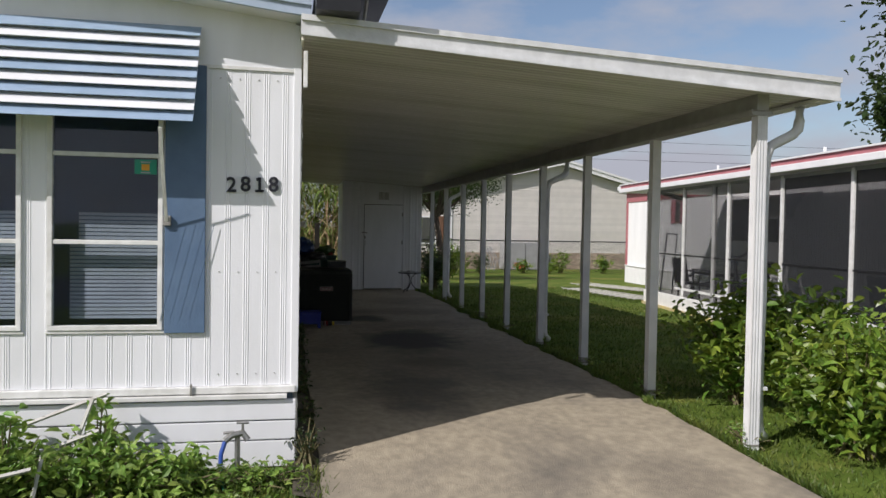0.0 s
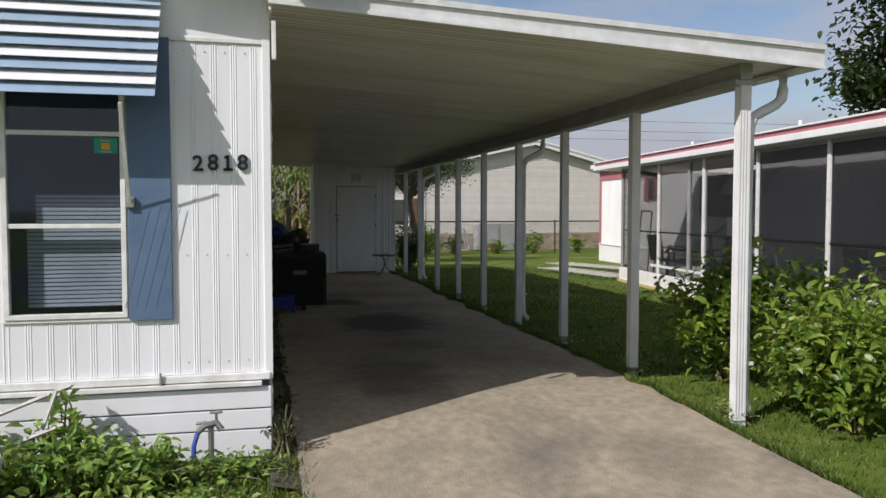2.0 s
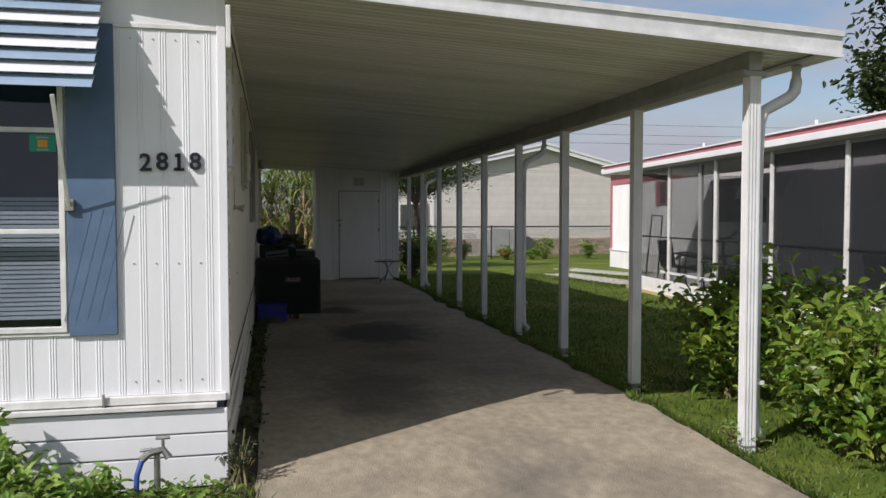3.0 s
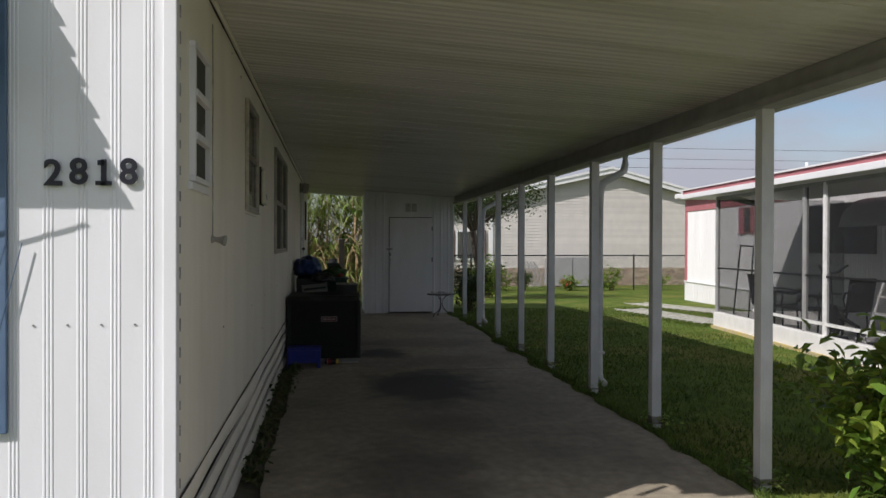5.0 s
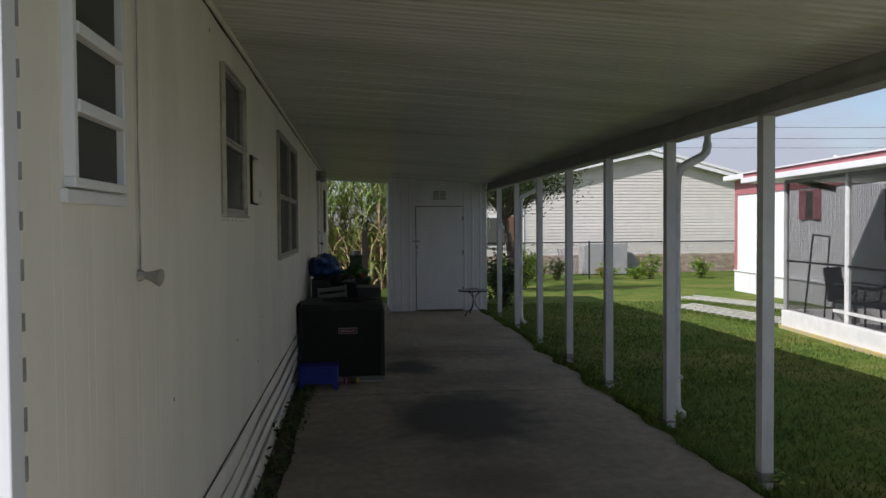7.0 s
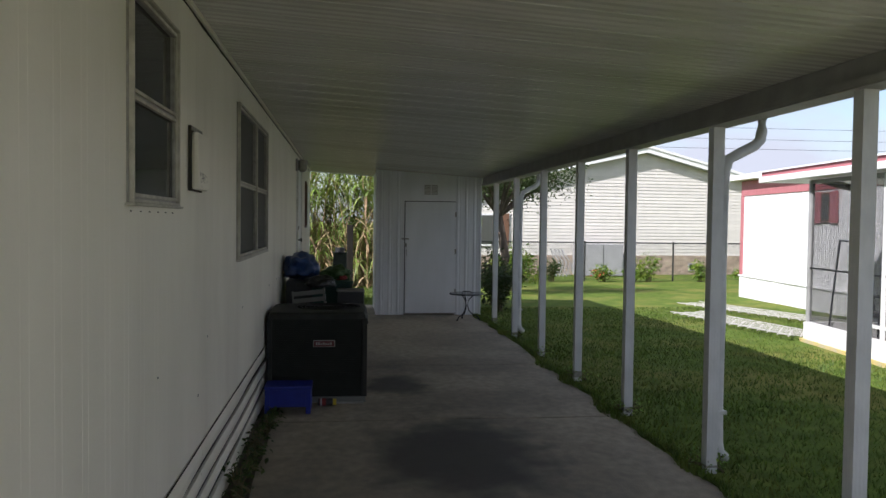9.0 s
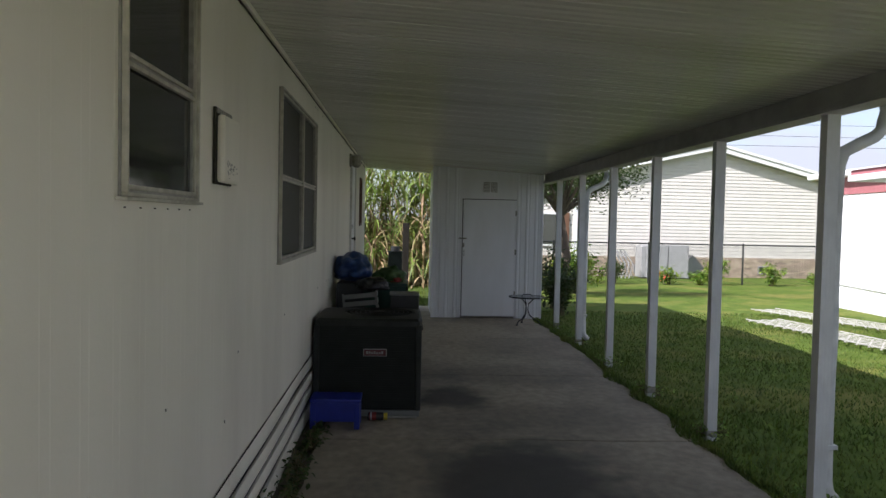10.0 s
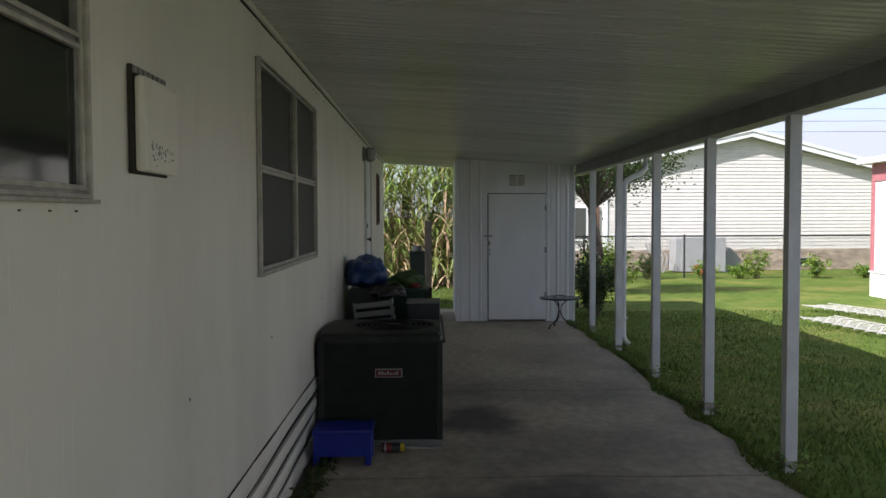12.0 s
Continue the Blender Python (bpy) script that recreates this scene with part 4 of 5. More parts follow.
for x in (0.05, 0.385):
    bm = bmesh.new()
    box(bm, x, x + 0.042, 6.175, 6.245, 0.002, 0.206, bevel=0.008)
    part("leg", bm, M_STOOL, stool)
    part("leg", B(x, x + 0.042, 6.365, 6.435, 0.002, 0.206, bevel=0.008), M_STOOL, stool)
    part("apron", B(x + 0.004, x + 0.038, 6.24, 6.37, 0.12, 0.206, bevel=0.004), M_STOOL, stool)
part("apron", B(0.09, 0.387, 6.18, 6.21, 0.06, 0.206, bevel=0.004), M_STOOL, stool)
part("apron", B(0.09, 0.387, 6.40, 6.43, 0.09, 0.206, bevel=0.004), M_STOOL, stool)

can = thing("spray_bottle", (0.55, 6.47, 0.03), "small dark bottle with yellow cap lying down", "bottle")
zc = 0.034
part("body", T([(0.475, 6.47, zc), (0.48, 6.47, zc), (0.60, 6.47, zc), (0.605, 6.47, zc)], [0.02, 0.032, 0.032, 0.02], 14), M_BLACK, can)
part("wrapper", T([(0.492, 6.47, zc), (0.545, 6.47, zc)], 0.0328, 14), M_RCLOTH, can, "red and white paper label")
part("wrapper_band", T([(0.498, 6.47, zc), (0.51, 6.47, zc)], 0.0333, 14), M_BLIND, can)
part("cap", T([(0.606, 6.47, zc), (0.635, 6.47, zc)], 0.028, 14), M_YEL, can)
part("wand", B(0.64, 0.87, 6.53, 6.55, 0.001, 0.016, bevel=0.003), M_OLDALU, can)

bench = thing("wooden_bench", (0.5, 8.5, 0), "low dark wooden bench piled with clutter", "bench")
for i in range(5):
    part("board", B(0.06 + 0.178 * i, 0.23 + 0.178 * i, 7.75, 9.45, 0.545, 0.575, bevel=0.004), M_WOOD, bench)
for x in (0.09, 0.85):
    for y in (7.8, 9.32):
        part("leg", B(x, x + 0.07, y, y + 0.07, 0.0, 0.545, bevel=0.004), M_WOOD, bench)
part("stretcher", B(0.16, 0.85, 7.81, 7.85, 0.40, 0.50), M_WOOD, bench)


def sack(name, c, r, material, label, cat, seed, group=""):
    bm = bmesh.new()
    bmesh.ops.create_icosphere(bm, subdivisions=4, radius=1)
    for v in bm.verts:
        d = 1 + 0.45 * noise.noise(v.co * 1.7 + Vector((seed, 0, 0))) + 0.24 * abs(noise.noise(v.co * 3.6 + Vector((0, seed, 0)))) + 0.03 * noise.noise(v.co * 13)
        v.co = Vector((c[0] + r[0] * d * v.co.x, c[1] + r[1] * d * v.co.y, max(c[2] + r[2] * d * v.co.z, c[2] - 0.8 * r[2])))
    return single(name, bm, material, label, cat, smooth=True, at=(c[0], c[1], c[2] - 0.8 * r[2]))


sack("black_bag", (0.42, 8.22, 0.945), (0.17, 0.14, 0.065), M_BAG, "crumpled black bag slumped over the crate", "bag", 3)
sack("blue_tarp", (0.20, 8.72, 1.07), (0.17, 0.30, 0.16), M_TARP, "bundled blue tarpaulin on top of clutter", "tarp", 7)
box_low = single("storage_box", B(0.05, 0.42, 8.4, 9.1, 0.575, 0.935, bevel=0.01), M_BLACK, "dark storage box under the tarpaulin", "box", at=(0.2, 8.7, 0.575))
crate = thing("plastic_crate", (0.32, 8.05, 0.575), "grey plastic crate tilted on the bench", "crate")
cm = Matrix.Translation((0.33, 8.05, 0.735)) @ Matrix.Rotation(radians(-6), 4, "Y")
for z in (-0.13, -0.055, 0.02, 0.095):
    part("slat", B(-0.17, 0.17, -0.13, -0.118, z, z + 0.045, bevel=0.003, m=cm), M_CRATE, crate)
    part("slat", B(0.158, 0.17, -0.117, 0.13, z, z + 0.045, bevel=0.003, m=cm), M_CRATE, crate)
for x in (-0.17, 0.15):
    part("corner", B(x, x + 0.02, -0.142, -0.131, -0.155, 0.15, m=cm), M_CRATE, crate)
part("floor", B(-0.16, 0.155, -0.115, 0.125, -0.155, -0.14, m=cm), M_CRATE, crate)
tray = single("white_tray", B(0.14, 0.52, 7.78, 8.0, 0.577, 0.592, bevel=0.004), M_BLIND, "thin white tray at the bench edge", "tray", at=(0.3, 7.9, 0.577))
gb = thing("green_bin", (0.55, 8.6, 0.575), "dark green plastic bin with lid bulging", "bin")
bm = bmesh.new()
lo = [bm.verts.new((0.55 + a * 0.19, 8.6 + b * 0.2, 0.577)) for a, b in ((-1, -1), (1, -1), (1, 1), (-1, 1))]
hi = [bm.verts.new((0.55 + a * 0.225, 8.6 + b * 0.24, 0.93)) for a, b in ((-1, -1), (1, -1), (1, 1), (-1, 1))]
for k in range(4):
    bm.faces.new((lo[k], lo[(k + 1) % 4], hi[(k + 1) % 4], hi[k]))
bm.faces.new(lo), bm.faces.new(hi)
bmesh.ops.bevel(bm, geom=list(bm.edges), offset=0.012, segments=2, affect="EDGES")
part("body", bm, M_BIN, gb)
part("rim", B(0.31, 0.79, 8.345, 8.855, 0.915, 0.945, bevel=0.01), M_BIN, gb)
sack("green_cloth", (0.60, 8.62, 1.01), (0.15, 0.2, 0.085), M_GBAG, "heap of green cloth on the bin", "cloth", 11)
sack("red_cloth", (0.66, 8.46, 0.975), (0.06, 0.07, 0.03), M_RCLOTH, "small red cloth on the bin", "cloth", 17)
bx = thing("cardboard_box", (0.75, 8.05, 0.575), "dark box with pale lid on the bench", "box")
part("body", B(0.62, 0.895, 7.9, 8.2, 0.577, 0.865, bevel=0.004), M_BLACK, bx)
part("lid", B(0.61, 0.905, 7.89, 8.21, 0.8655, 0.880, bevel=0.004), M_CRATE, bx, "pale grey lid")
part("end_panel", B(0.8955, 0.903, 7.92, 8.18, 0.58, 0.865), M_CRATE, bx)

table = thing("bistro_table", (2.69, 12.4, 0), "small round black wrought iron garden table", "table")
tc = (2.69, 12.4)
part("tabletop", T([(*tc, 0.425), (*tc, 0.428), (*tc, 0.44), (*tc, 0.443)], [0.26, 0.27, 0.27, 0.262], 32), M_TABLETOP, table, "grey-blue tabletop")
part("rim", T([(tc[0] + 0.275 * math.cos(2 * math.pi * k / 32), tc[1] + 0.275 * math.sin(2 * math.pi * k / 32), 0.434) for k in range(32)], 0.012, 6, closed=True), M_IRON, table)
for i in range(3):
    a = radians(100 + 120 * i)
    f = lambda r, z: (tc[0] + r * math.cos(a), tc[1] + r * math.sin(a), z)
    part("leg", T([f(0.17, 0.425), f(0.10, 0.40), f(0.03, 0.33), f(0.018, 0.24), f(0.04, 0.16), f(0.11, 0.09), f(0.19, 0.06), f(0.225, 0.01)], 0.009, 6), M_IRON, table)
    part("foot", T([f(0.225, 0.012), f(0.227, 0.0)], 0.018, 8), M_IRON, table)
part("carry_handle", T([(tc[0] - 0.08, tc[1], 0.443), (tc[0] - 0.06, tc[1], 0.475), (tc[0] + 0.06, tc[1], 0.475), (tc[0] + 0.08, tc[1], 0.443)], 0.006, 6), M_IRON, table)

# ---- behind the house ----
meter = thing("electric_meter", (0.6, 16.6, gz(16.6)), "grey electric meter pedestal on the lawn", "meter")
g = gz(16.6)
part("cabinet", B(0.43, 0.72, 16.5, 16.72, 0.30, 0.92, bevel=0.012), M_METER, meter)
part("meter_socket", T([(0.575, 16.6, 0.92), (0.575, 16.6, 1.04)], 0.10, 16), M_BLACK, meter)
part("hood", B(0.41, 0.74, 16.48, 16.74, 0.921, 0.94), M_METER, meter)
for x in (0.47, 0.62):
    part("conduit", T([(x, 16.6, g - 0.05), (x, 16.6, 0.31)], 0.035, 8), M_METER, meter)
tp = single("timber_post", B(0.72, 0.86, 17.05, 17.19, gz(17.1) - 0.05, 1.53, bevel=0.012), M_POST, "weathered square timber post in grass", "post", at=(0.79, 17.1, gz(17.1) - 0.05))


def blade_strip(V, F, p, d, length, width, droop, rnd, seg=6):
    """A long arching leaf."""
    i = len(V)
    h = Vector((d[0], d[1], 0)).normalized()
    s = Vector((-h.y, h.x, 0))
    q, el = Vector(p), math.atan2(d[2], math.hypot(d[0], d[1]))
    for k in range(seg + 1):
        f = k / seg
        w = width * (1 - f) ** 0.6 * min(1.0, 0.4 + 3 * f)
        V += [q + s * w / 2, q - s * w / 2]
        q = q + (h * math.cos(el) + Vector((0, 0, math.sin(el)))) * length / seg
        el -= droop / seg * rnd.uniform(0.7, 1.5)
    for k in range(seg):
        F.append((i + 2 * k, i + 2 * k + 1, i + 2 * k + 3, i + 2 * k + 2))


def canes(name, spots, rnd):
    can = thing(name, (*spots[0][:2], gz(spots[0][1])), "tall cane thicket with arching green and dry leaves", "cane plant", kind="stuff")
    V, F, DV, DF = [], [], [], []
    stems = bmesh.new()
    for x, y in spots:
        g = gz(y) - 0.05
        h = rnd.uniform(2.6, 4.4)
        lx, ly = rnd.gauss(0, 0.3), rnd.gauss(0, 0.25)
        if rnd.random() < 0.3:
            lx, ly = lx * 3, ly * 3
        pt = lambda f: Vector((x + lx * f * f, y + ly * f * f, g + h * f))
        tube(stems, [pt(0), pt(0.35), pt(0.7), pt(1)], [0.017, 0.015, 0.012, 0.006], 5)
        for k in range(30):
            f = 0.06 + 0.94 * k / 29
            a = rnd.uniform(0, 2 * math.pi)
            dry = f < 0.6 and rnd.random() < 0.55
            d = (math.cos(a), math.sin(a), rnd.uniform(-0.6, 0.3) if dry else rnd.uniform(0.5, 1.8))
            blade_strip(DV if dry else V, DF if dry else F, pt(f), d, rnd.uniform(0.9, 1.7), rnd.uniform(0.045, 0.085), rnd.uniform(1.0, 2.2) if dry else rnd.uniform(1.3, 2.8), rnd)
    part("stalks", stems, M_STALK, can, "tan dry cane stalks")
    raw_part("leaves", V, F, M_CANE, can, "green arching cane leaves")
    raw_part("dry_leaves", DV, DF, M_STALK, can, "dry straw-coloured leaves")


r5 = random.Random(5)
canes("cane_thicket", [(r5.uniform(-2.6, 2.9), r5.uniform(20.2, 22.8)) for _ in range(110)], r5)


def shrub(name, c, rx, ry, h, count, size, material, label, seed, cat="shrub", group="", stems=9, low=0.12):
    """Woody stems with leaves in clumps at their ends."""
    rnd = random.Random(seed)
    g = gz(c[1]) - 0.03
    ob = thing(name, (c[0], c[1], g), label, cat, group, "stuff" if cat == "weed" else "")
    bm = bmesh.new()
    tips = []
    for i in range(stems * 3):
        a, q = rnd.uniform(0, 2 * math.pi), math.sqrt(rnd.random())
        top = h * rnd.uniform(0.55, 1.06) * (1 - 0.35 * q * q)
        tip = Vector((c[0] + rx * q * math.cos(a), c[1] + ry * q * math.sin(a), g + top))
        mid = Vector((c[0] + 0.35 * rx * q * math.cos(a), c[1] + 0.35 * ry * q * math.sin(a), g + 0.55 * top))
        root = Vector((c[0] + rnd.uniform(-.1, .1), c[1] + rnd.uniform(-.1, .1), g))
        tube(bm, [root, mid, tip], [0.010, 0.007, 0.003], 4)
        tips.append((root, mid, tip))
    part("woody_base", bm, M_STEM, ob)
    spots = []
    for _ in range(count):
        root, mid, tip = rnd.choice(tips)
        f = rnd.random() ** 0.55
        p = mid.lerp(tip, f) if rnd.random() < 0.75 else root.lerp(mid, 0.3 + 0.7 * f)
        s = 0.11 * (rx + ry) / 1.2
        p = p + Vector((rnd.gauss(0, s), rnd.gauss(0, s), rnd.gauss(0, s * 0.7)))
        if p.z > g + low * rnd.random():
            spots.append(p)
    V, F = leaves(spots, size, rnd)
    raw_part("foliage", V, F, material, ob)
    return ob


def tree(name, c, h, crown, lobes, count, size, material, label, seed, trunk=0.14, fork=0.45):
    rnd = random.Random(seed)
    g = gz(c[1]) - 0.1
    ob = thing(name, (c[0], c[1], g), label, "tree")
    bm = bmesh.new()
    f = Vector((c[0] + rnd.gauss(0, 0.12), c[1], g + h * fork))
    tube(bm, [(c[0], c[1], g), (c[0] + 0.05, c[1], g + h * fork * 0.5), f], [trunk * 1.25, trunk, trunk * 0.8], 9)
    part("trunk", bm, M_BARK, ob, smooth=True)
    spots = []
    for i in range(lobes):
        a = 2 * math.pi * i / lobes + rnd.uniform(-0.5, 0.5)
        q = crown * rnd.uniform(0.35, 1.0)
        tip = Vector((c[0] + q * math.cos(a), c[1] + q * math.sin(a), g + h * rnd.uniform(fork + 0.1, 0.97)))
        mid = f.lerp(tip, 0.5) + Vector((0, 0, 0.1 * h * rnd.random()))
        part("limb", T([f, mid, tip], [trunk * 0.5, trunk * 0.28, trunk * 0.08], 6), M_BARK, ob)
        cl = crown * rnd.uniform(0.13, 0.26)
        for _ in range(count // lobes):
            b = mid.lerp(tip, rnd.uniform(0.35, 1.15))
            spots.append(b + Vector((rnd.gauss(0, cl), rnd.gauss(0, cl), rnd.gauss(0, cl * 0.75))))
    V, F = leaves(spots, size, rnd)
    raw_part("crown", V, F, material, ob)
    return ob


# shrubs by the carport front
shrub("garden_shrub", (3.82, 1.15, 0), 0.6, 0.62, 1.12, 2900, 0.092, M_LEAF, "dense green shrub with broad glossy leaves", 21, group="front shrubs", stems=12)
shrub("garden_shrub", (3.78, -0.32, 0), 0.42, 0.62, 1.0, 2600, 0.092, M_LEAF, "yellow-green shrub with broad leaves by the post", 22, group="front shrubs", stems=12)
shrub("garden_shrub", (4.55, 0.55, 0), 0.6, 0.7, 1.05, 2600, 0.092, M_LEAF, "broad-leaved green shrub growing beside the lawn", 23, group="front shrubs", stems=12)
shrub("garden_shrub", (4.35, -1.0, 0), 0.5, 0.5, 0.78, 1700, 0.092, M_LEAF, "low yellow-green shrub at the driveway edge", 24, group="front shrubs", stems=9)
# planting along the house front
shrub("bed_plant", (-0.68, -0.42, 0), 0.32, 0.24, 0.22, 650, 0.065, M_WEED, "low leafy green plants against the skirting", 31, "plant", "front bed", 10, 0.02)
shrub("bed_plant", (-1.05, -0.42, 0), 0.30, 0.25, 0.34, 800, 0.065, M_WEED, "low leafy green plants below the window", 32, "plant", "front bed", 10, 0.02)
shrub("bed_plant", (-1.55, -0.38, 0), 0.36, 0.26, 0.44, 1000, 0.075, M_WEED, "leafy bush climbing a broken white trellis", 33, "plant", "front bed", 10, 0.02)
shrub("bed_plant", (-1.95, -0.6, 0), 0.36, 0.3, 0.42, 800, 0.075, M_WEED, "leafy green plants beside the trellis", 34, "plant", "front bed", 10, 0.02)
shrub("bed_plant", (-1.12, -0.2, 0), 0.16, 0.1, 0.50, 150, 0.085, M_WEED, "thin climbing plant with broad leaves", 35, "plant", "front bed", 4)
shrub("bed_plant", (-0.20, -0.34, 0), 0.32, 0.2, 0.11, 550, 0.045, M_WEED, "thin weeds round the garden tap", 36, "plant", "front bed", 12, 0.0)
shrub("bed_plant", (-0.5, -0.85, 0), 0.5, 0.22, 0.10, 800, 0.05, M_WEED, "low weeds at the front bed edge", 37, "plant", "front bed", 12, 0.0)
shrub("bed_plant", (-1.4, -0.9, 0), 0.5, 0.22, 0.12, 800, 0.05, M_WEED, "low weeds at the front bed edge", 38, "plant", "front bed", 12, 0.0)
shrub("wall_weed", (0.07, -0.05, 0), 0.10, 0.16, 0.34, 120, 0.035, M_DARKLEAF, "thin dark weed at the house corner", 39, "weed", "", 6, 0.0)
for i, (x, y, h) in enumerate(((0.08, 3.0, 0.16), (0.09, 4.3, 0.2), (0.08, 5.2, 0.16), (0.07, 2.0, 0.13), (0.10, 1.0, 0.14), (0.09, 3.7, 0.13), (0.10, 4.8, 0.14), (0.11, 5.75, 0.12), (0.12, 6.05, 0.09), (0.09, 2.5, 0.12))):
    shrub("wall_weed", (x, y, 0), 0.07, 0.3, h, 90, 0.045, M_TREELEAF, "dark weeds along the skirting", 60 + i, "weed", "wall weeds", 5, 0.0)
for i, y in enumerate(PY):
    shrub("post_weed", (3.12 + 0.03 * (i % 2), y + 0.06, 0), 0.16, 0.2, 0.13 if i else 0.18, 160, 0.035, M_WEED, "small weeds round the post foot", 80 + i, "weed", "post weeds", 6, 0.0)

# broken trellis in the bed
tre = thing("broken_trellis", (-1.5, -0.4, gz(-0.4)), "broken white lattice trellis leaning in the plants", "trellis")
for p, q in (((-1.55, -0.25, 0.28), (-1.08, -0.16, 0.45)), ((-2.0, -0.75, 0.05), (-1.35, -0.62, 0.16)), ((-1.35, -0.62, -0.02), (-1.33, -0.5, 0.2)), ((-1.28, -0.3, 0.02), (-1.14, -0.22, 0.44)),
             ((-2.0, -0.95, -0.02), (-1.15, -0.9, 0.03)), ((-1.75, -0.5, 0.0), (-1.62, -0.3, 0.42)), ((-1.5, -0.3, 0.12), (-1.1, -0.26, 0.26))):
    part("slat", T([p, q], 0.012, 4), M_LATT, tre)

tap = thing("garden_tap", (-0.34, -0.22, gz(-0.2)), "weathered standpipe with two taps and hose", "tap")
part("pipe", T([(-0.34, -0.22, -0.08), (-0.34, -0.22, 0.20)], 0.016, 8), M_BRASS, tap)
part("valve", T([(-0.41, -0.24, 0.17), (-0.375, -0.23, 0.20), (-0.31, -0.22, 0.21), (-0.28, -0.23, 0.17)], 0.021, 8), M_BRASS, tap)
part("stem", T([(-0.31, -0.22, 0.21), (-0.31, -0.22, 0.27)], 0.008, 6), M_BRASS, tap)
part("handle", T([(-0.345, -0.22, 0.272), (-0.275, -0.22, 0.272)], 0.009, 6), M_BRASS, tap)
part("handle", T([(-0.42, -0.23, 0.215), (-0.36, -0.23, 0.22)], 0.009, 6), M_BRASS, tap)
part("hose", T([(-0.41, -0.24, 0.165), (-0.43, -0.27, 0.1), (-0.43, -0.30, 0.02)], 0.014, 8), M_HOSEB, tap, "blue hose end")
part("hose", T([(-0.43, -0.30, 0.02), (-0.42, -0.33, -0.05), (-0.40, -0.36, -0.08)], 0.0138, 8), M_HOSEG, tap, "green hose")

# ---- shed corner planting and yard tree ----
shrub("dark_shrub", (3.55, 14.2, 0), 0.42, 0.6, 1.1, 900, 0.09, M_DARKLEAF, "dark leafy shrub at the shed corner", 41)
shrub("dark_shrub", (3.75, 15.6, 0), 0.5, 0.6, 1.2, 900, 0.09, M_DARKLEAF, "dark leafy shrub behind the shed", 42)
shrub("yard_shrub", (5.0, 19.5, 0), 0.7, 0.6, 1.2, 900, 0.12, M_LEAF, "bright green shrub below the tree", 43)
tree("yard_tree", (4.5, 18.3), 4.3, 1.7, 12, 9000, 0.085, M_TREELEAF, "small spreading tree with open leafy crown", 44, trunk=0.11, fork=0.46)

# ---- chain link fence ----
FY = 24.3
fence = thing("chain_link_fence", (8, FY, gz(FY)), "dark chain link fence across the back", "fence")
fg = gz(FY)
for i in range(11):
    x = -3.6 + 3.0 * i
    part("post", T([(x, FY, fg - 0.1), (x, FY, fg + 1.27)], 0.03, 8), M_FENCE, fence)
part("top_rail", T([(-3.6, FY, fg + 1.22), (26.4, FY, fg + 1.22)], 0.022, 8), M_FENCE, fence)
bm = bmesh.new()
V, F = [], []
x = -3.6
while x < 25:
    for s in (1, -1):
        i = len(V)
        a, b = (x, x + 1.2) if s > 0 else (x + 1.2, x)
        for dx in (-0.004, 0.004):
            V += [(a + dx, FY - 0.032, fg), (b + dx, FY - 0.032, fg + 1.2)]
        F.append((i, i + 1, i + 3, i + 2))
    x += 0.085
bm.free()
raw_part("wire_mesh", V, F, M_FENCE, fence, "diamond wire mesh")

# ---- house beyond the fence ----
FA = Matrix.Translation((12.0, 28.6, gz(29))) @ Matrix.Rotation(radians(5), 4, "Z")
far = thing("vinyl_house", tuple(FA.translation), "cream vinyl-sided house with brick skirting and gable", "house")


def fbox(name, a, material, parent=None, label="", bevel=0.0):
    return part(name, B(*a, bevel=bevel, m=FA), material, parent or far, label)


XL, XR, WT, PK = -7.6, 7.0, 3.12, 4.80
bm = bmesh.new()
v = [bm.verts.new(FA @ Vector(c)) for c in ((XL, 0.02, 0.0), (XR, 0.02, 0.0), (XR, 0.02, WT), (0, 0.02, PK), (XL, 0.02, WT))]
w = [bm.verts.new(FA @ Vector(c)) for c in ((XL, 9, 0.0), (XR, 9, 0.0), (XR, 9, WT), (0, 9, PK), (XL, 9, WT))]
bm.faces.new(v), bm.faces.new(w)
for k in range(5):
    bm.faces.new((v[k], v[(k + 1) % 5], w[(k + 1) % 5], w[k]))
part("wall", bm, M_VINYL, far)
z = 0.72
while z < PK - 0.1:
    h = 0.125
    def reach(zz, x):
        return x if zz <= WT else x * (PK - zz) / (PK - WT)
    a, b = reach(z + h, XL), reach(z + h, XR)
    bm = bmesh.new()
    q = [bm.verts.new(FA @ Vector(c)) for c in ((a, -0.018, z), (b, -0.018, z), (b, 0.0, z + h), (a, 0.0, z + h), (a, 0.018, z), (b, 0.018, z), (b, 0.018, z + h), (a, 0.018, z + h))]
    for f in ((0, 1, 2, 3), (0, 4, 5, 1), (1, 5, 6, 2), (3, 2, 6, 7), (0, 3, 7, 4), (4, 7, 6, 5)):
        bm.faces.new([q[i] for i in f])
    part("siding_board", bm, M_VINYL, far)
    z += h
sk = fbox("skirting", (XL, XR, -0.02, 0.019, -0.1, 0.715), M_MORTAR, label="pale brick skirting")
V, F = [], []
bi = 0
zz = -0.02
row = 0
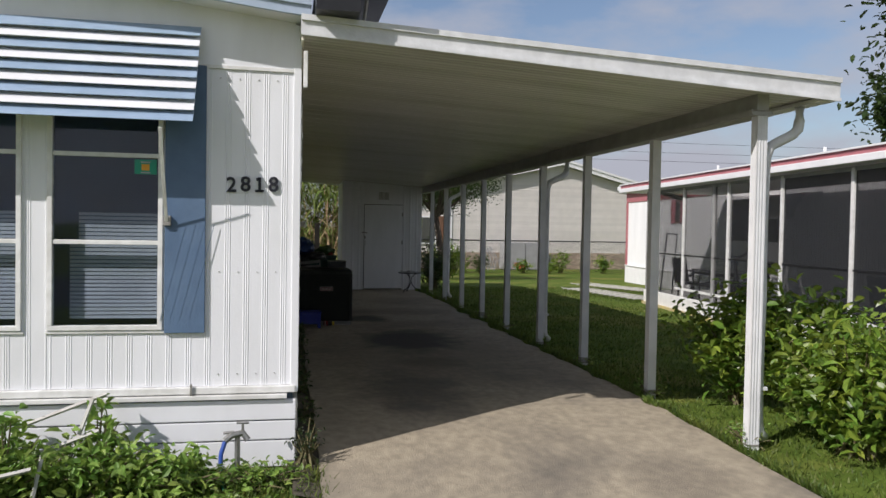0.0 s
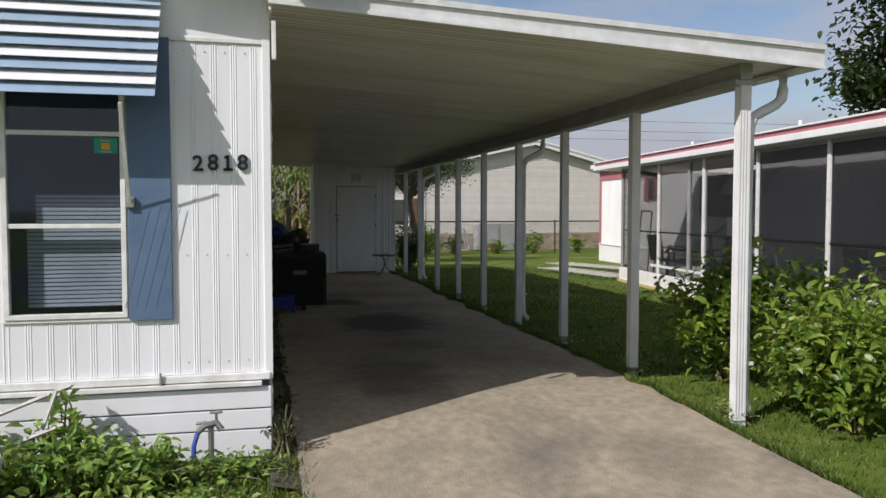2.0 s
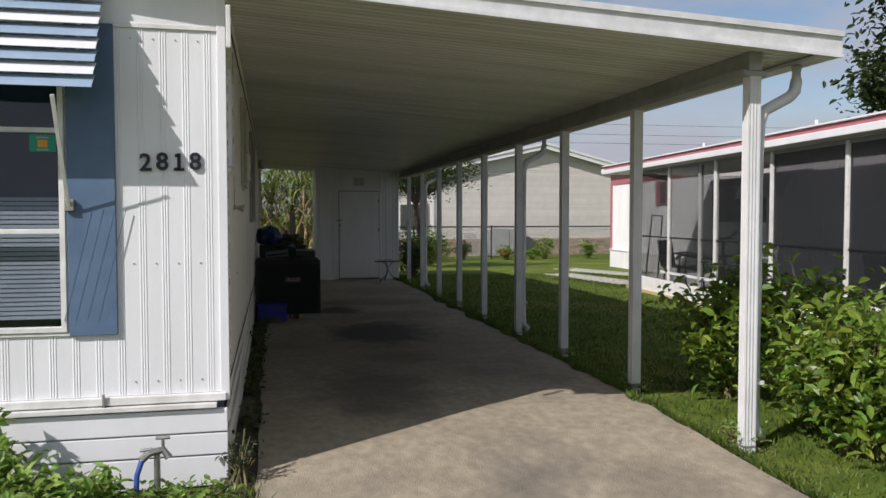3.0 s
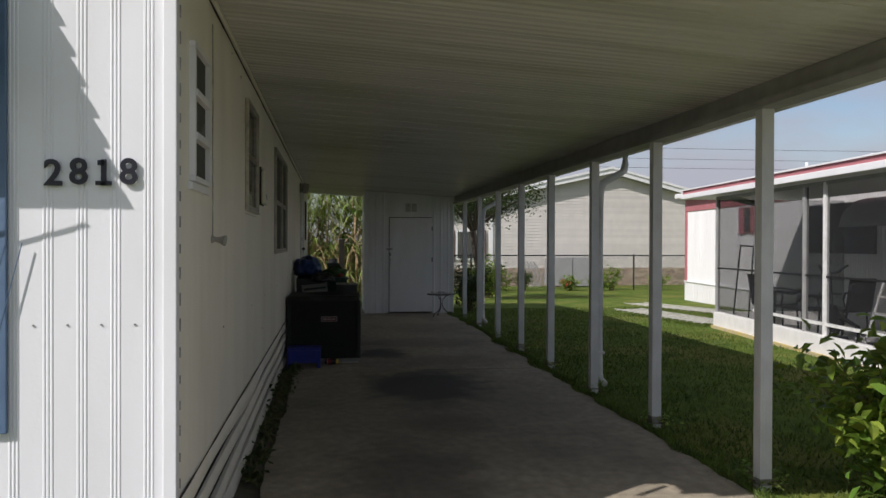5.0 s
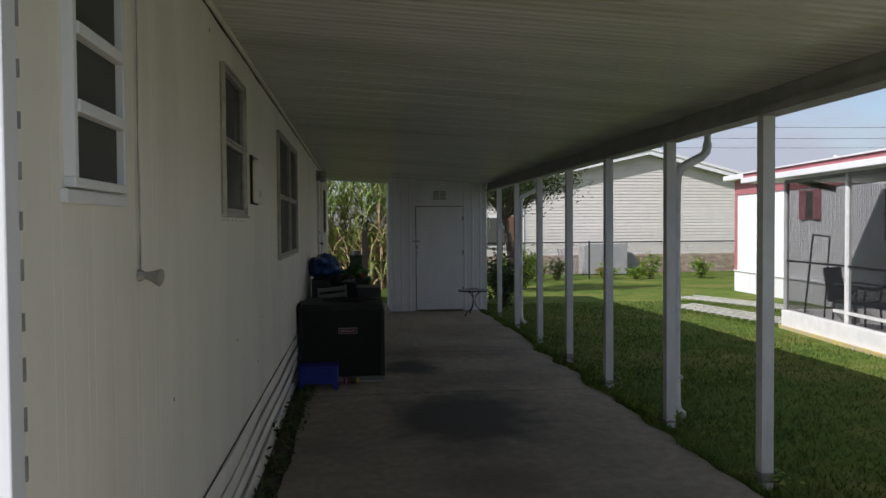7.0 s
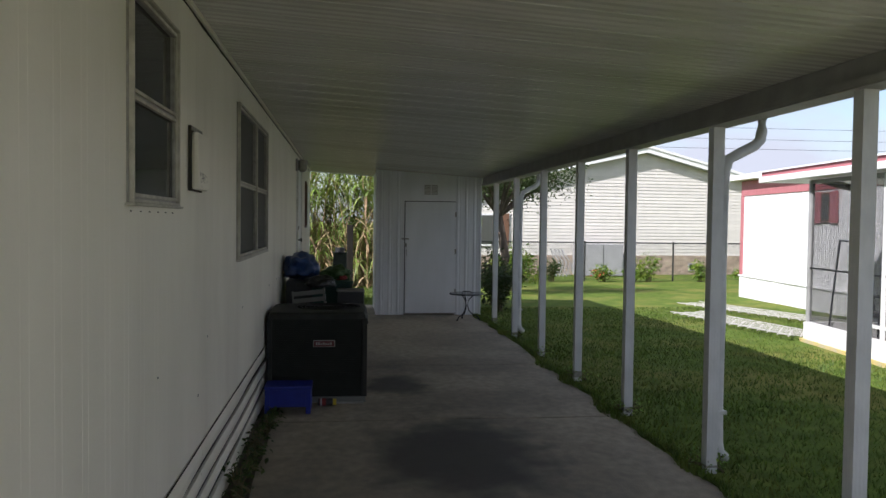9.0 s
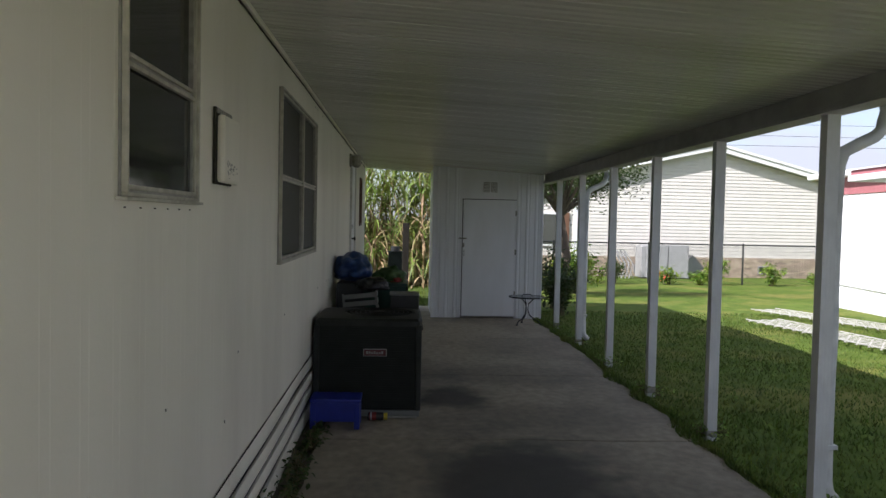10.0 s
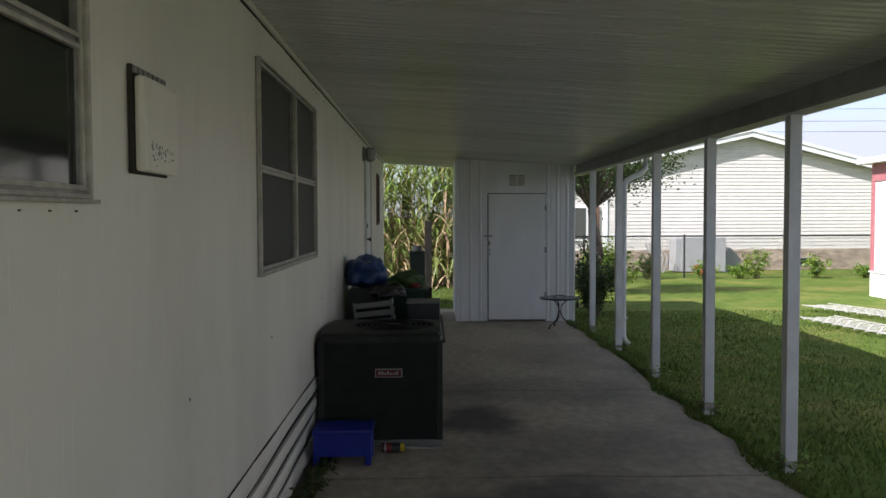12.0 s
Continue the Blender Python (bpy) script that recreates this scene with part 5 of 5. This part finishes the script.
while zz < 0.68:
    xx = XL + (0.11 if row % 2 else 0)
    while xx < XR - 0.2:
        i = len(V)
        for dx in (0.0, 0.20):
            for dy in (-0.036, -0.018):
                for dz in (0.0, 0.062):
                    V.append(FA @ Vector((xx + dx, dy, zz + dz)))
        F += [(i, i + 4, i + 5, i + 1), (i, i + 1, i + 3, i + 2), (i + 4, i + 6, i + 7, i + 5), (i + 1, i + 5, i + 7, i + 3), (i, i + 2, i + 6, i + 4)]
        xx += 0.212
    zz += 0.074
    row += 1
raw_part("bricks", V, F, M_BRICK, sk)
for s, x in ((-1, XL - 0.35), (1, XR + 0.35)):
    ex = x
    ez = PK - (PK - WT) * abs(ex) / (abs(XL) if s < 0 else XR)
    for name, dz0, dz1, y0, y1, ma in (("fascia", -0.16, 0.02, -0.34, -0.30, M_NWALL), ("drip_edge", 0.021, 0.12, -0.38, -0.31, M_NWALL), ("soffit", -0.16, -0.14, -0.30, 0.0, M_FACGREY), ("roof", 0.03, 0.11, -0.309, 9.3, M_ROOF)):
        bm = bmesh.new()
        q = [bm.verts.new(FA @ Vector(c)) for c in ((0, y0, PK + dz0), (ex, y0, ez + dz0), (ex, y0, ez + dz1), (0, y0, PK + dz1), (0, y1, PK + dz0), (ex, y1, ez + dz0), (ex, y1, ez + dz1), (0, y1, PK + dz1))]
        for f in ((0, 1, 2, 3), (0, 4, 5, 1), (1, 5, 6, 2), (3, 2, 6, 7), (0, 3, 7, 4), (4, 7, 6, 5)):
            bm.faces.new([q[i] for i in f])
        part(name, bm, ma, far)
for x in (-2.9, 1.95):
    vn = fbox("vent", (x, x + 0.5, -0.06, -0.037, 0.12, 0.42), M_FACGREY)
    fbox("grille", (x + 0.04, x + 0.46, -0.066, -0.0605, 0.16, 0.38), M_BLACK, vn)
fw = fbox("window", (-6.6, -5.75, -0.06, -0.024, 1.05, 2.25), M_NWALL, label="white-framed window with brown shutters")
fbox("pane", (-6.53, -5.82, -0.068, -0.061, 1.12, 2.18), M_SCREEN, fw)
for x in (-7.0, -5.7):
    fbox("shutter", (x, x + 0.35, -0.075, -0.03, 1.05, 2.25), M_BROWN, fw, bevel=0.01)
fbox("corner_board", (-5.2, -5.05, -0.05, -0.024, 0.1, WT), M_NWALL)

fac = thing("heat_pump_cabinet", (9.9, 27.6, gz(27.6)), "large grey heat pump cabinet by the house", "heat pump")
fz = gz(27.6)
part("body", B(9.25, 10.75, 27.2, 28.0, fz, fz + 1.15, bevel=0.02), M_FACGREY, fac)
part("body", B(9.08, 9.249, 27.25, 28.0, fz, fz + 1.10, bevel=0.02), M_FACGREY, fac)
part("panel_seam", B(10.0, 10.02, 27.193, 27.2, fz + 0.05, fz + 1.1), M_BLACK, fac)
part("duct", B(-0.3, 0.3, -0.3, 0.3, -0.4, 0.4, m=Matrix.Translation((11.0, 28.0, fz + 0.3)) @ Matrix.Rotation(radians(48), 4, "Y")), M_FACGREY, fac)
chair = thing("folding_chairs", (8.4, 26.8, gz(26.8)), "stack of old grey metal chairs at the fence", "chairs")
for i in range(4):
    x = 8.1 + 0.13 * i
    part("frame", T([(x, 26.7, fz), (x + 0.15, 26.75, fz + 0.5), (x - 0.12, 26.9, fz + 0.95), (x - 0.15, 26.9, fz + 0.98), (x + 0.2, 26.9, fz)], 0.022, 5), M_FACGREY, chair)
for i, (x, y, h) in enumerate(((6.2, 24.0, 1.0), (7.2, 23.9, 0.75), (8.9, 23.9, 0.55), (10.45, 24.0, 0.95), (12.25, 24.0, 0.75), (13.6, 23.9, 0.4), (9.9, 23.9, 0.45))):
    shrub("fence_shrub", (x, y, 0), 0.35 + 0.1 * h, 0.3, h, 450, 0.10, M_LEAF if i != 1 else M_TREELEAF, "leafy green shrub along the back fence", 100 + i, "shrub", "fence shrubs", 6)
rf = random.Random(9)
fl = thing("red_flowers", (9.7, 23.6, gz(23.6)), "small red flowers at the fence", "flowers")
V, F = leaves([(8.65 + rf.gauss(0, 0.12), 23.6 + rf.gauss(0, 0.08), gz(23.6) + 0.28 + rf.gauss(0, 0.09)) for _ in range(22)], 0.07, rf)
raw_part("petals", V, F, M_FLOWER, fl)
part("stems", T([(8.65, 23.6, gz(23.6) - 0.03), (8.66, 23.6, gz(23.6) + 0.3)], 0.01, 5), M_STEM, fl)

# ---- neighbour's home with its screened porch ----
NA = Matrix.Translation((7.28, 10.1, gz(10) - 0.02)) @ Matrix.Rotation(radians(-5.5), 4, "Z")
nb = thing("neighbour_home", (10, 10, 0), "white mobile home with pink trim", "house")


def nbox(name, a, material, parent, label="", bevel=0.0):
    return part(name, B(*a, bevel=bevel, m=NA), material, parent, label)


NX, NY0, NY1 = 2.35, -13.0, 8.1


def nsheet(y0, y1, z0, z1):
    bm = bmesh.new()
    pr = ribs(y0, y1, 0.15, ((0.03, 0.02), (0.09, 0.02)), 0.008)
    q = [[bm.verts.new(NA @ Vector((NX - d, s, z))) for s, d in pr] for z in (z0, z1)]
    for i in range(len(pr) - 1):
        bm.faces.new((q[0][i], q[0][i + 1], q[1][i + 1], q[1][i]))
    return part("siding", bm, M_NWALL, nb)


nsheet(NY0, NY1, 0.42, 2.4)
nbox("wall_core", (NX + 0.01, NX + 4.2, NY0, NY1, -0.2, 2.75), M_NWALL, nb)
nbox("skirting", (NX - 0.03, NX + 0.009, NY0, NY1, -0.25, 0.40), M_NWALL, nb, "white ribbed skirting", 0.004)
nbox("skirting_cap", (NX - 0.06, NX + 0.009, NY0, NY1, 0.401, 0.43), M_NWALL, nb)
for i in range(20):
    nbox("skirting_rib", (NX - 0.04, NX - 0.0305, NY1 - 0.1 - i * 0.12, NY1 - 0.05 - i * 0.12, -0.25, 0.385), M_NWALL, nb)
nbox("frieze", (NX - 0.025, NX + 0.009, NY0, NY1, 2.36, 2.72), M_PINK, nb, "faded pink frieze band")
nbox("corner_trim", (NX - 0.022, NX + 0.009, NY1 - 0.13, NY1 + 0.02, 0.43, 2.36), M_PINK, nb, "pink corner board")
nbox("roof", (NX - 0.25, NX + 4.4, NY0 - 0.2, NY1 + 0.25, 2.73, 2.86), M_NWALL, nb, "white roof edge", 0.02)
nw = nbox("window", (NX - 0.04, NX - 0.01, 3.86, 4.2, 1.72, 2.3), M_BROWN, nb, "small dark window with pink shutters")
nbox("pane", (NX - 0.05, NX - 0.041, 3.90, 4.16, 1.76, 2.26), M_SCREEN, nw)
for y in (3.58, 4.21):
    nbox("shutter", (NX - 0.05, NX - 0.02, y, y + 0.27, 1.7, 2.32), M_PINK, nw)
nbox("window", (NX - 0.04, NX - 0.01, -0.9, 1.3, 1.3, 2.2), M_SCREEN, nb, "dark wide window")
bm = bmesh.new()
for k in range(8):
    a0, a1 = radians(90 * k / 8), radians(90 * (k + 1) / 8)
    q = [bm.verts.new(NA @ Vector((NX - 0.55 * math.sin(a), yy, 1.75 + 0.5 * math.cos(a)))) for a in (a0, a1) for yy in (-2.4, -0.7)]
    bm.faces.new((q[0], q[1], q[3], q[2]))
part("awning", bm, M_FACGREY, nb, "rounded striped window awning")
part("gutter_elbow", T([NA @ Vector(c) for c in ((-0.1 + 0.4, 0.45, 2.35), (0.5, 0.4, 2.28), (0.9, 0.2, 2.15))], 0.05, 8), M_NWALL, nb)
part("drain_elbow", T([NA @ Vector(c) for c in ((NX - 0.1, 1.2, 0.75), (NX - 0.12, 1.2, 0.52), (NX - 0.15, 1.4, 0.47))], 0.05, 8), M_NWALL, nb)

porch = thing("screened_porch", (7.2, 5, 0), "screened porch with white frame and low wall", "porch")
PS = 0.0
nbox("knee_wall", (PS - 0.06, PS + 0.06, NY0, 0.0, -0.2, 0.27), M_KNEE, porch, "low white block wall", 0.008)
nbox("knee_wall", (PS + 0.06, NX - 0.07, -0.10, 0.0, -0.2, 0.27), M_KNEE, porch, "", 0.008)
nbox("footing", (PS - 0.10, PS - 0.061, NY0, 0.02, -0.2, 0.035), M_OCHRE, porch, "yellow painted footing")
nbox("porch_floor", (PS + 0.061, NX - 0.04, NY0, -0.11, -0.1, 0.06), M_KNEE, porch)
FR = [0.0, -1.82, -3.05, -3.58, -5.2, -6.8, -8.4, -10.0, -11.6, -12.9]
for i, y in enumerate(FR):
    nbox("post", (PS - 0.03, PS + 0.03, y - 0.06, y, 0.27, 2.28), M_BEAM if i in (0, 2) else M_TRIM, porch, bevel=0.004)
nbox("rail", (PS - 0.02, PS + 0.02, NY0, -1.5, 0.40, 0.44), M_TRIM, porch)
nbox("rail", (PS - 0.015, PS + 0.015, NY0, -0.06, 1.03, 1.055), M_BLACK, porch)
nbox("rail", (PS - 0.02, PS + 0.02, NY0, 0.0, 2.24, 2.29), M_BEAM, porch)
for a, b in zip(FR, FR[1:]):
    nbox("screen", (PS - 0.002, PS + 0.002, b, a - 0.06, 0.28, 2.24), M_PSCREEN if a > -4 else M_PSCREEN_DARK, porch)
nbox("end_screen", (PS + 0.04, NX - 0.07, -0.035, -0.031, 0.28, 2.24), M_PSCREEN, porch)
nbox("roof", (PS - 0.22, NX - 0.26, NY0 - 0.2, 1.25, 2.31, 2.40), M_NWALL, porch, "white porch roof edge", 0.01)
nbox("roof_band", (PS - 0.19, NX - 0.26, NY0 - 0.2, 1.21, 2.401, 2.468), M_PINK, porch, "faded pink roof band")
nbox("roof_cap", (PS - 0.22, NX - 0.26, NY0 - 0.2, 1.25, 2.469, 2.49), M_NWALL, porch)
for i in range(8):
    nbox("roof_pipe", (0.3, 0.335, -0.9 - 1.6 * i, -0.865 - 1.6 * i, 2.49, 2.60 + 0.05 * (i % 2)), M_NWALL, porch, "white vent pipe", 0.01)


def patio_chair(at, turn, label):
    ch = thing("patio_chair", tuple(at), label, "chair", "porch chairs")
    m = Matrix.Translation(at) @ Matrix.Rotation(turn, 4, "Z")
    part("seat", B(-0.24, 0.24, -0.24, 0.24, 0.38, 0.43, bevel=0.01, m=m), M_BLACK, ch)
    part("backrest", B(-0.24, 0.24, 0.2, 0.24, 0.44, 0.95, bevel=0.012, m=m @ Matrix.Rotation(radians(-10), 4, "X")), M_BLACK, ch)
    for x in (-0.25, 0.25):
        part("armrest", T([m @ Vector(c) for c in ((x, 0.22, 0.66), (x, 0, 0.66), (x, -0.2, 0.64), (x, -0.24, 0.55), (x, -0.2, 0.4))], 0.018, 6), M_IRON, ch)
        for y in (-0.22, 0.22):
            part("leg", T([m @ Vector((x * 0.9, y, 0.4)), m @ Vector((x, y * 1.1, 0))], 0.016, 6), M_IRON, ch)


for u, v_, a in ((0.7, -0.8, 30), (1.2, -1.9, 190), (0.9, -6.6, 80), (1.1, -8.3, 250)):
    patio_chair(NA @ Vector((u, v_, 0.06)), radians(a), "black metal patio chair on the porch")
bike = thing("exercise_bike", tuple(NA @ Vector((0.8, -2.6, 0.06))), "dark exercise bike behind the porch screen", "exercise bike")
bp = lambda x, y, z: NA @ Vector((0.8 + x, -2.6 + y, 0.06 + z))
part("frame", T([bp(0, -0.4, 0.25), bp(0, 0, 0.35), bp(0, 0.3, 0.3), bp(0, 0.35, 0.95)], 0.03, 7), M_IRON, bike)
part("flywheel", T([bp(-0.03, 0.3, 0.28), bp(0.03, 0.3, 0.28)], 0.24, 20), M_IRON, bike)
part("handlebar", T([bp(-0.22, 0.25, 1.1), bp(-0.1, 0.35, 0.98), bp(0.1, 0.35, 0.98), bp(0.22, 0.25, 1.1)], 0.018, 6), M_IRON, bike)
part("saddle", T([bp(0, -0.4, 0.78), bp(0, -0.2, 0.8)], [0.09, 0.04], 8), M_BLACK, bike)
part("seat_post", T([bp(0, -0.3, 0.78), bp(0, -0.05, 0.3)], 0.02, 6), M_IRON, bike)
part("foot_bar", T([bp(-0.25, 0.3, 0.02), bp(0.25, 0.3, 0.02)], 0.025, 6), M_IRON, bike)
part("foot_bar", T([bp(-0.25, -0.4, 0.02), bp(0.25, -0.4, 0.02)], 0.025, 6), M_IRON, bike)
part("upright", T([bp(0, -0.4, 0.02), bp(0, -0.4, 0.26)], 0.025, 6), M_IRON, bike)
part("upright", T([bp(0, 0.3, 0.02), bp(0, 0.3, 0.31)], 0.025, 6), M_IRON, bike)
lad = thing("step_ladder", tuple(NA @ Vector((1.1, -3.4, 0.06))), "pale aluminium stepladder on the porch", "ladder")
lp = lambda x, y, z: NA @ Vector((1.1 + x, -3.4 + y, 0.06 + z))
for y in (-0.22, 0.22):
    part("rail", T([lp(-0.3, y * 1.2, 0), lp(0.0, y * 0.8, 1.15), lp(0.02, y * 0.4, 1.3), lp(0.02, 0, 1.34)], 0.02, 6), M_TRIM, lad)
    part("rear_leg", T([lp(0.3, y * 1.2, 0), lp(0.02, y * 0.8, 1.1)], 0.018, 6), M_TRIM, lad)
for i in range(4):
    f = (i + 1) / 5
    part("step", T([lp(-0.3 + 0.3 * f, -0.25, 1.15 * f), lp(-0.3 + 0.3 * f, 0.25, 1.15 * f)], 0.022, 5), M_TRIM, lad)

lean = thing("screen_frame", tuple(NA @ Vector((0.3, -0.6, 0.06))), "dark framed screen panel leaning in the porch corner", "screen")
sp = lambda y, z: NA @ Vector((0.22 + 0.10 * z, -0.15 - y, 0.06 + z))
for a, b in (((0.0, 0.0), (0.0, 1.38)), ((0.62, 0.0), (0.52, 1.36)), ((0.0, 1.38), (0.52, 1.36)), ((0.0, 0.02), (0.62, 0.02))):
    part("frame_bar", T([sp(*a), sp(*b)], 0.014, 6), M_IRON, lean)
glider = thing("glider_bench", tuple(NA @ Vector((0.75, -1.5, 0.06))), "black metal glider bench with curved arms", "bench")
gp = lambda x, y, z: NA @ Vector((0.75 + x, -1.5 + y, 0.06 + z))
for y in (-0.45, 0.45):
    part("arm", T([gp(-0.28, y, 0.55), gp(-0.2, y, 0.64), gp(0.1, y, 0.6), gp(0.26, y, 0.66)], 0.03, 8), M_IRON, glider)
    part("front_post", T([gp(-0.22, y, 0.0), gp(-0.2, y, 0.63)], 0.018, 6), M_IRON, glider)
    part("rear_post", T([gp(0.28, y, 0.0), gp(0.24, y, 0.66)], 0.018, 6), M_IRON, glider)
for k in range(5):
    x = -0.2 + 0.1 * k
    part("seat_slat", T([gp(x, -0.44, 0.4), gp(x, 0.44, 0.4)], 0.022, 6), M_IRON, glider)

# lattice sheets lying on the grass
def lattice(c, turn, w, l, label):
    z = gz(c[1]) + 0.03
    ob = thing("lattice_panel", (c[0], c[1], z), label, "lattice", "lattice panels")
    m = Matrix.Translation((c[0], c[1], z)) @ Matrix.Rotation(radians(turn), 4, "Z")
    for s, zz in ((1, 0.0), (-1, 0.012)):
        t = -l / 2 - w
        while t < l / 2:
            lo, hi = max(t, -l / 2), min(t + w, l / 2)
            if hi - lo > 0.1:
                a = Vector((-w / 2 + (lo - t), lo, zz)) if s > 0 else Vector((w / 2 - (lo - t), lo, zz))
                b = Vector((-w / 2 + (hi - t), hi, zz)) if s > 0 else Vector((w / 2 - (hi - t), hi, zz))
                d = b - a
                mm = m @ Matrix.Translation((a + b) / 2) @ Matrix.Rotation(math.atan2(d.y, d.x), 4, "Z")
                part("slat", B(-d.length / 2, d.length / 2, -0.011, 0.011, 0, 0.009, m=mm), M_LATT, ob)
            t += 0.22
    for x in (-w / 2, w / 2 - 0.02):
        part("edge", B(x, x + 0.02, -l / 2, l / 2, 0.024, 0.036, m=m), M_LATT, ob)


lattice((7.05, 11.6), 10, 0.62, 3.0, "white lattice sheet lying on the grass")
lattice((8.25, 13.3), 20, 0.62, 3.4, "white lattice sheet lying near the house")

# ---- distance ----
tree("tall_tree", (28.3, 22.1), 17.0, 4.0, 44, 36000, 0.36, M_DARKLEAF, "tall dark evergreen tree beyond the houses", 51, trunk=0.3, fork=0.22)
tree("far_tree", (23.8, 37.0), 4.5, 1.7, 16, 9000, 0.22, M_DARKLEAF, "distant leafy tree behind the roofs", 52, trunk=0.25, fork=0.3)
tree("far_tree", (-4.0, 33.0), 8.0, 4.0, 14, 6000, 0.36, M_TREELEAF, "leafy tree behind the cane thicket", 54, trunk=0.25, fork=0.3)
lines = thing("power_line", (-40, 46, gz(46)), "power line on wooden poles far away", "power line")
for x in (-40, 80):
    part("pole", T([(x, 46, gz(46) - 0.3), (x, 46, 9.0)], 0.14, 8), M_BARK, lines)
for z in (6.4, 7.0, 7.7):
    part("cable", T([(-40 + 10 * i, 46, z + 0.9 * ((i - 6) / 6) ** 2) for i in range(13)], 0.011, 4), M_CABLE, lines)

# ---- grass ----
def grass(name, spots, h, label):
    rnd = np.random.default_rng(12)
    P = np.array(spots)
    k = len(P)
    a = rnd.uniform(0, 2 * np.pi, k)
    hh = h * rnd.uniform(0.5, 1.4, k)
    w = 0.006 + 0.006 * rnd.random(k)
    lean = rnd.normal(0, 0.45, (k, 2)) * hh[:, None]
    V = np.zeros((k, 3, 3))
    V[:, 0] = P + np.c_[np.cos(a) * w, np.sin(a) * w, 0 * a]
    V[:, 1] = P - np.c_[np.cos(a) * w, np.sin(a) * w, 0 * a]
    V[:, 2] = P + np.c_[lean, hh]
    me = raw(name, V.reshape(-1, 3).tolist(), [(3 * i, 3 * i + 1, 3 * i + 2) for i in range(k)], M_BLADE)
    return tagged(new(name, me), label, "grass", kind="stuff")


rg = random.Random(77)
spots = []
while len(spots) < 85000:
    u = rg.random()
    x = 2.86 + 6.5 * u ** 1.5
    y = -3.0 + 18.0 * rg.random()
    if x > right_edge(y) - 0.05 and not (abs(x - 7.2) < 0.25 and y < 10):
        spots.append((x, y, gz(y) - 0.05))
for _ in range(9000):
    y = rg.uniform(-2.5, 13.2)
    k = max(0.0, noise.noise((1.7, y * 1.9, 6)) + 0.25)
    spots.append((right_edge(y) + 0.04 - 0.16 * k * rg.random(), y, gz(y) - 0.01))
grass("lawn_grass", spots, 0.048, "short green lawn grass beside the slab")
spots = []
while len(spots) < 9000:
    x, y = rg.uniform(-2.4, 0.3), -0.1 - 1.6 * rg.random() ** 1.3
    if x < left_edge(y) + 0.05:
        spots.append((x, y, gz(y) - 0.05))
grass("bed_grass", spots, 0.065, "unmown grass along the house front")
spots = [(rg.uniform(-1.5, 2.6), rg.uniform(15.4, 20.5), 0) for _ in range(12000)]
grass("back_grass", [(x, y, gz(y) - 0.05) for x, y, _ in spots], 0.08, "sunlit grass behind the carport")
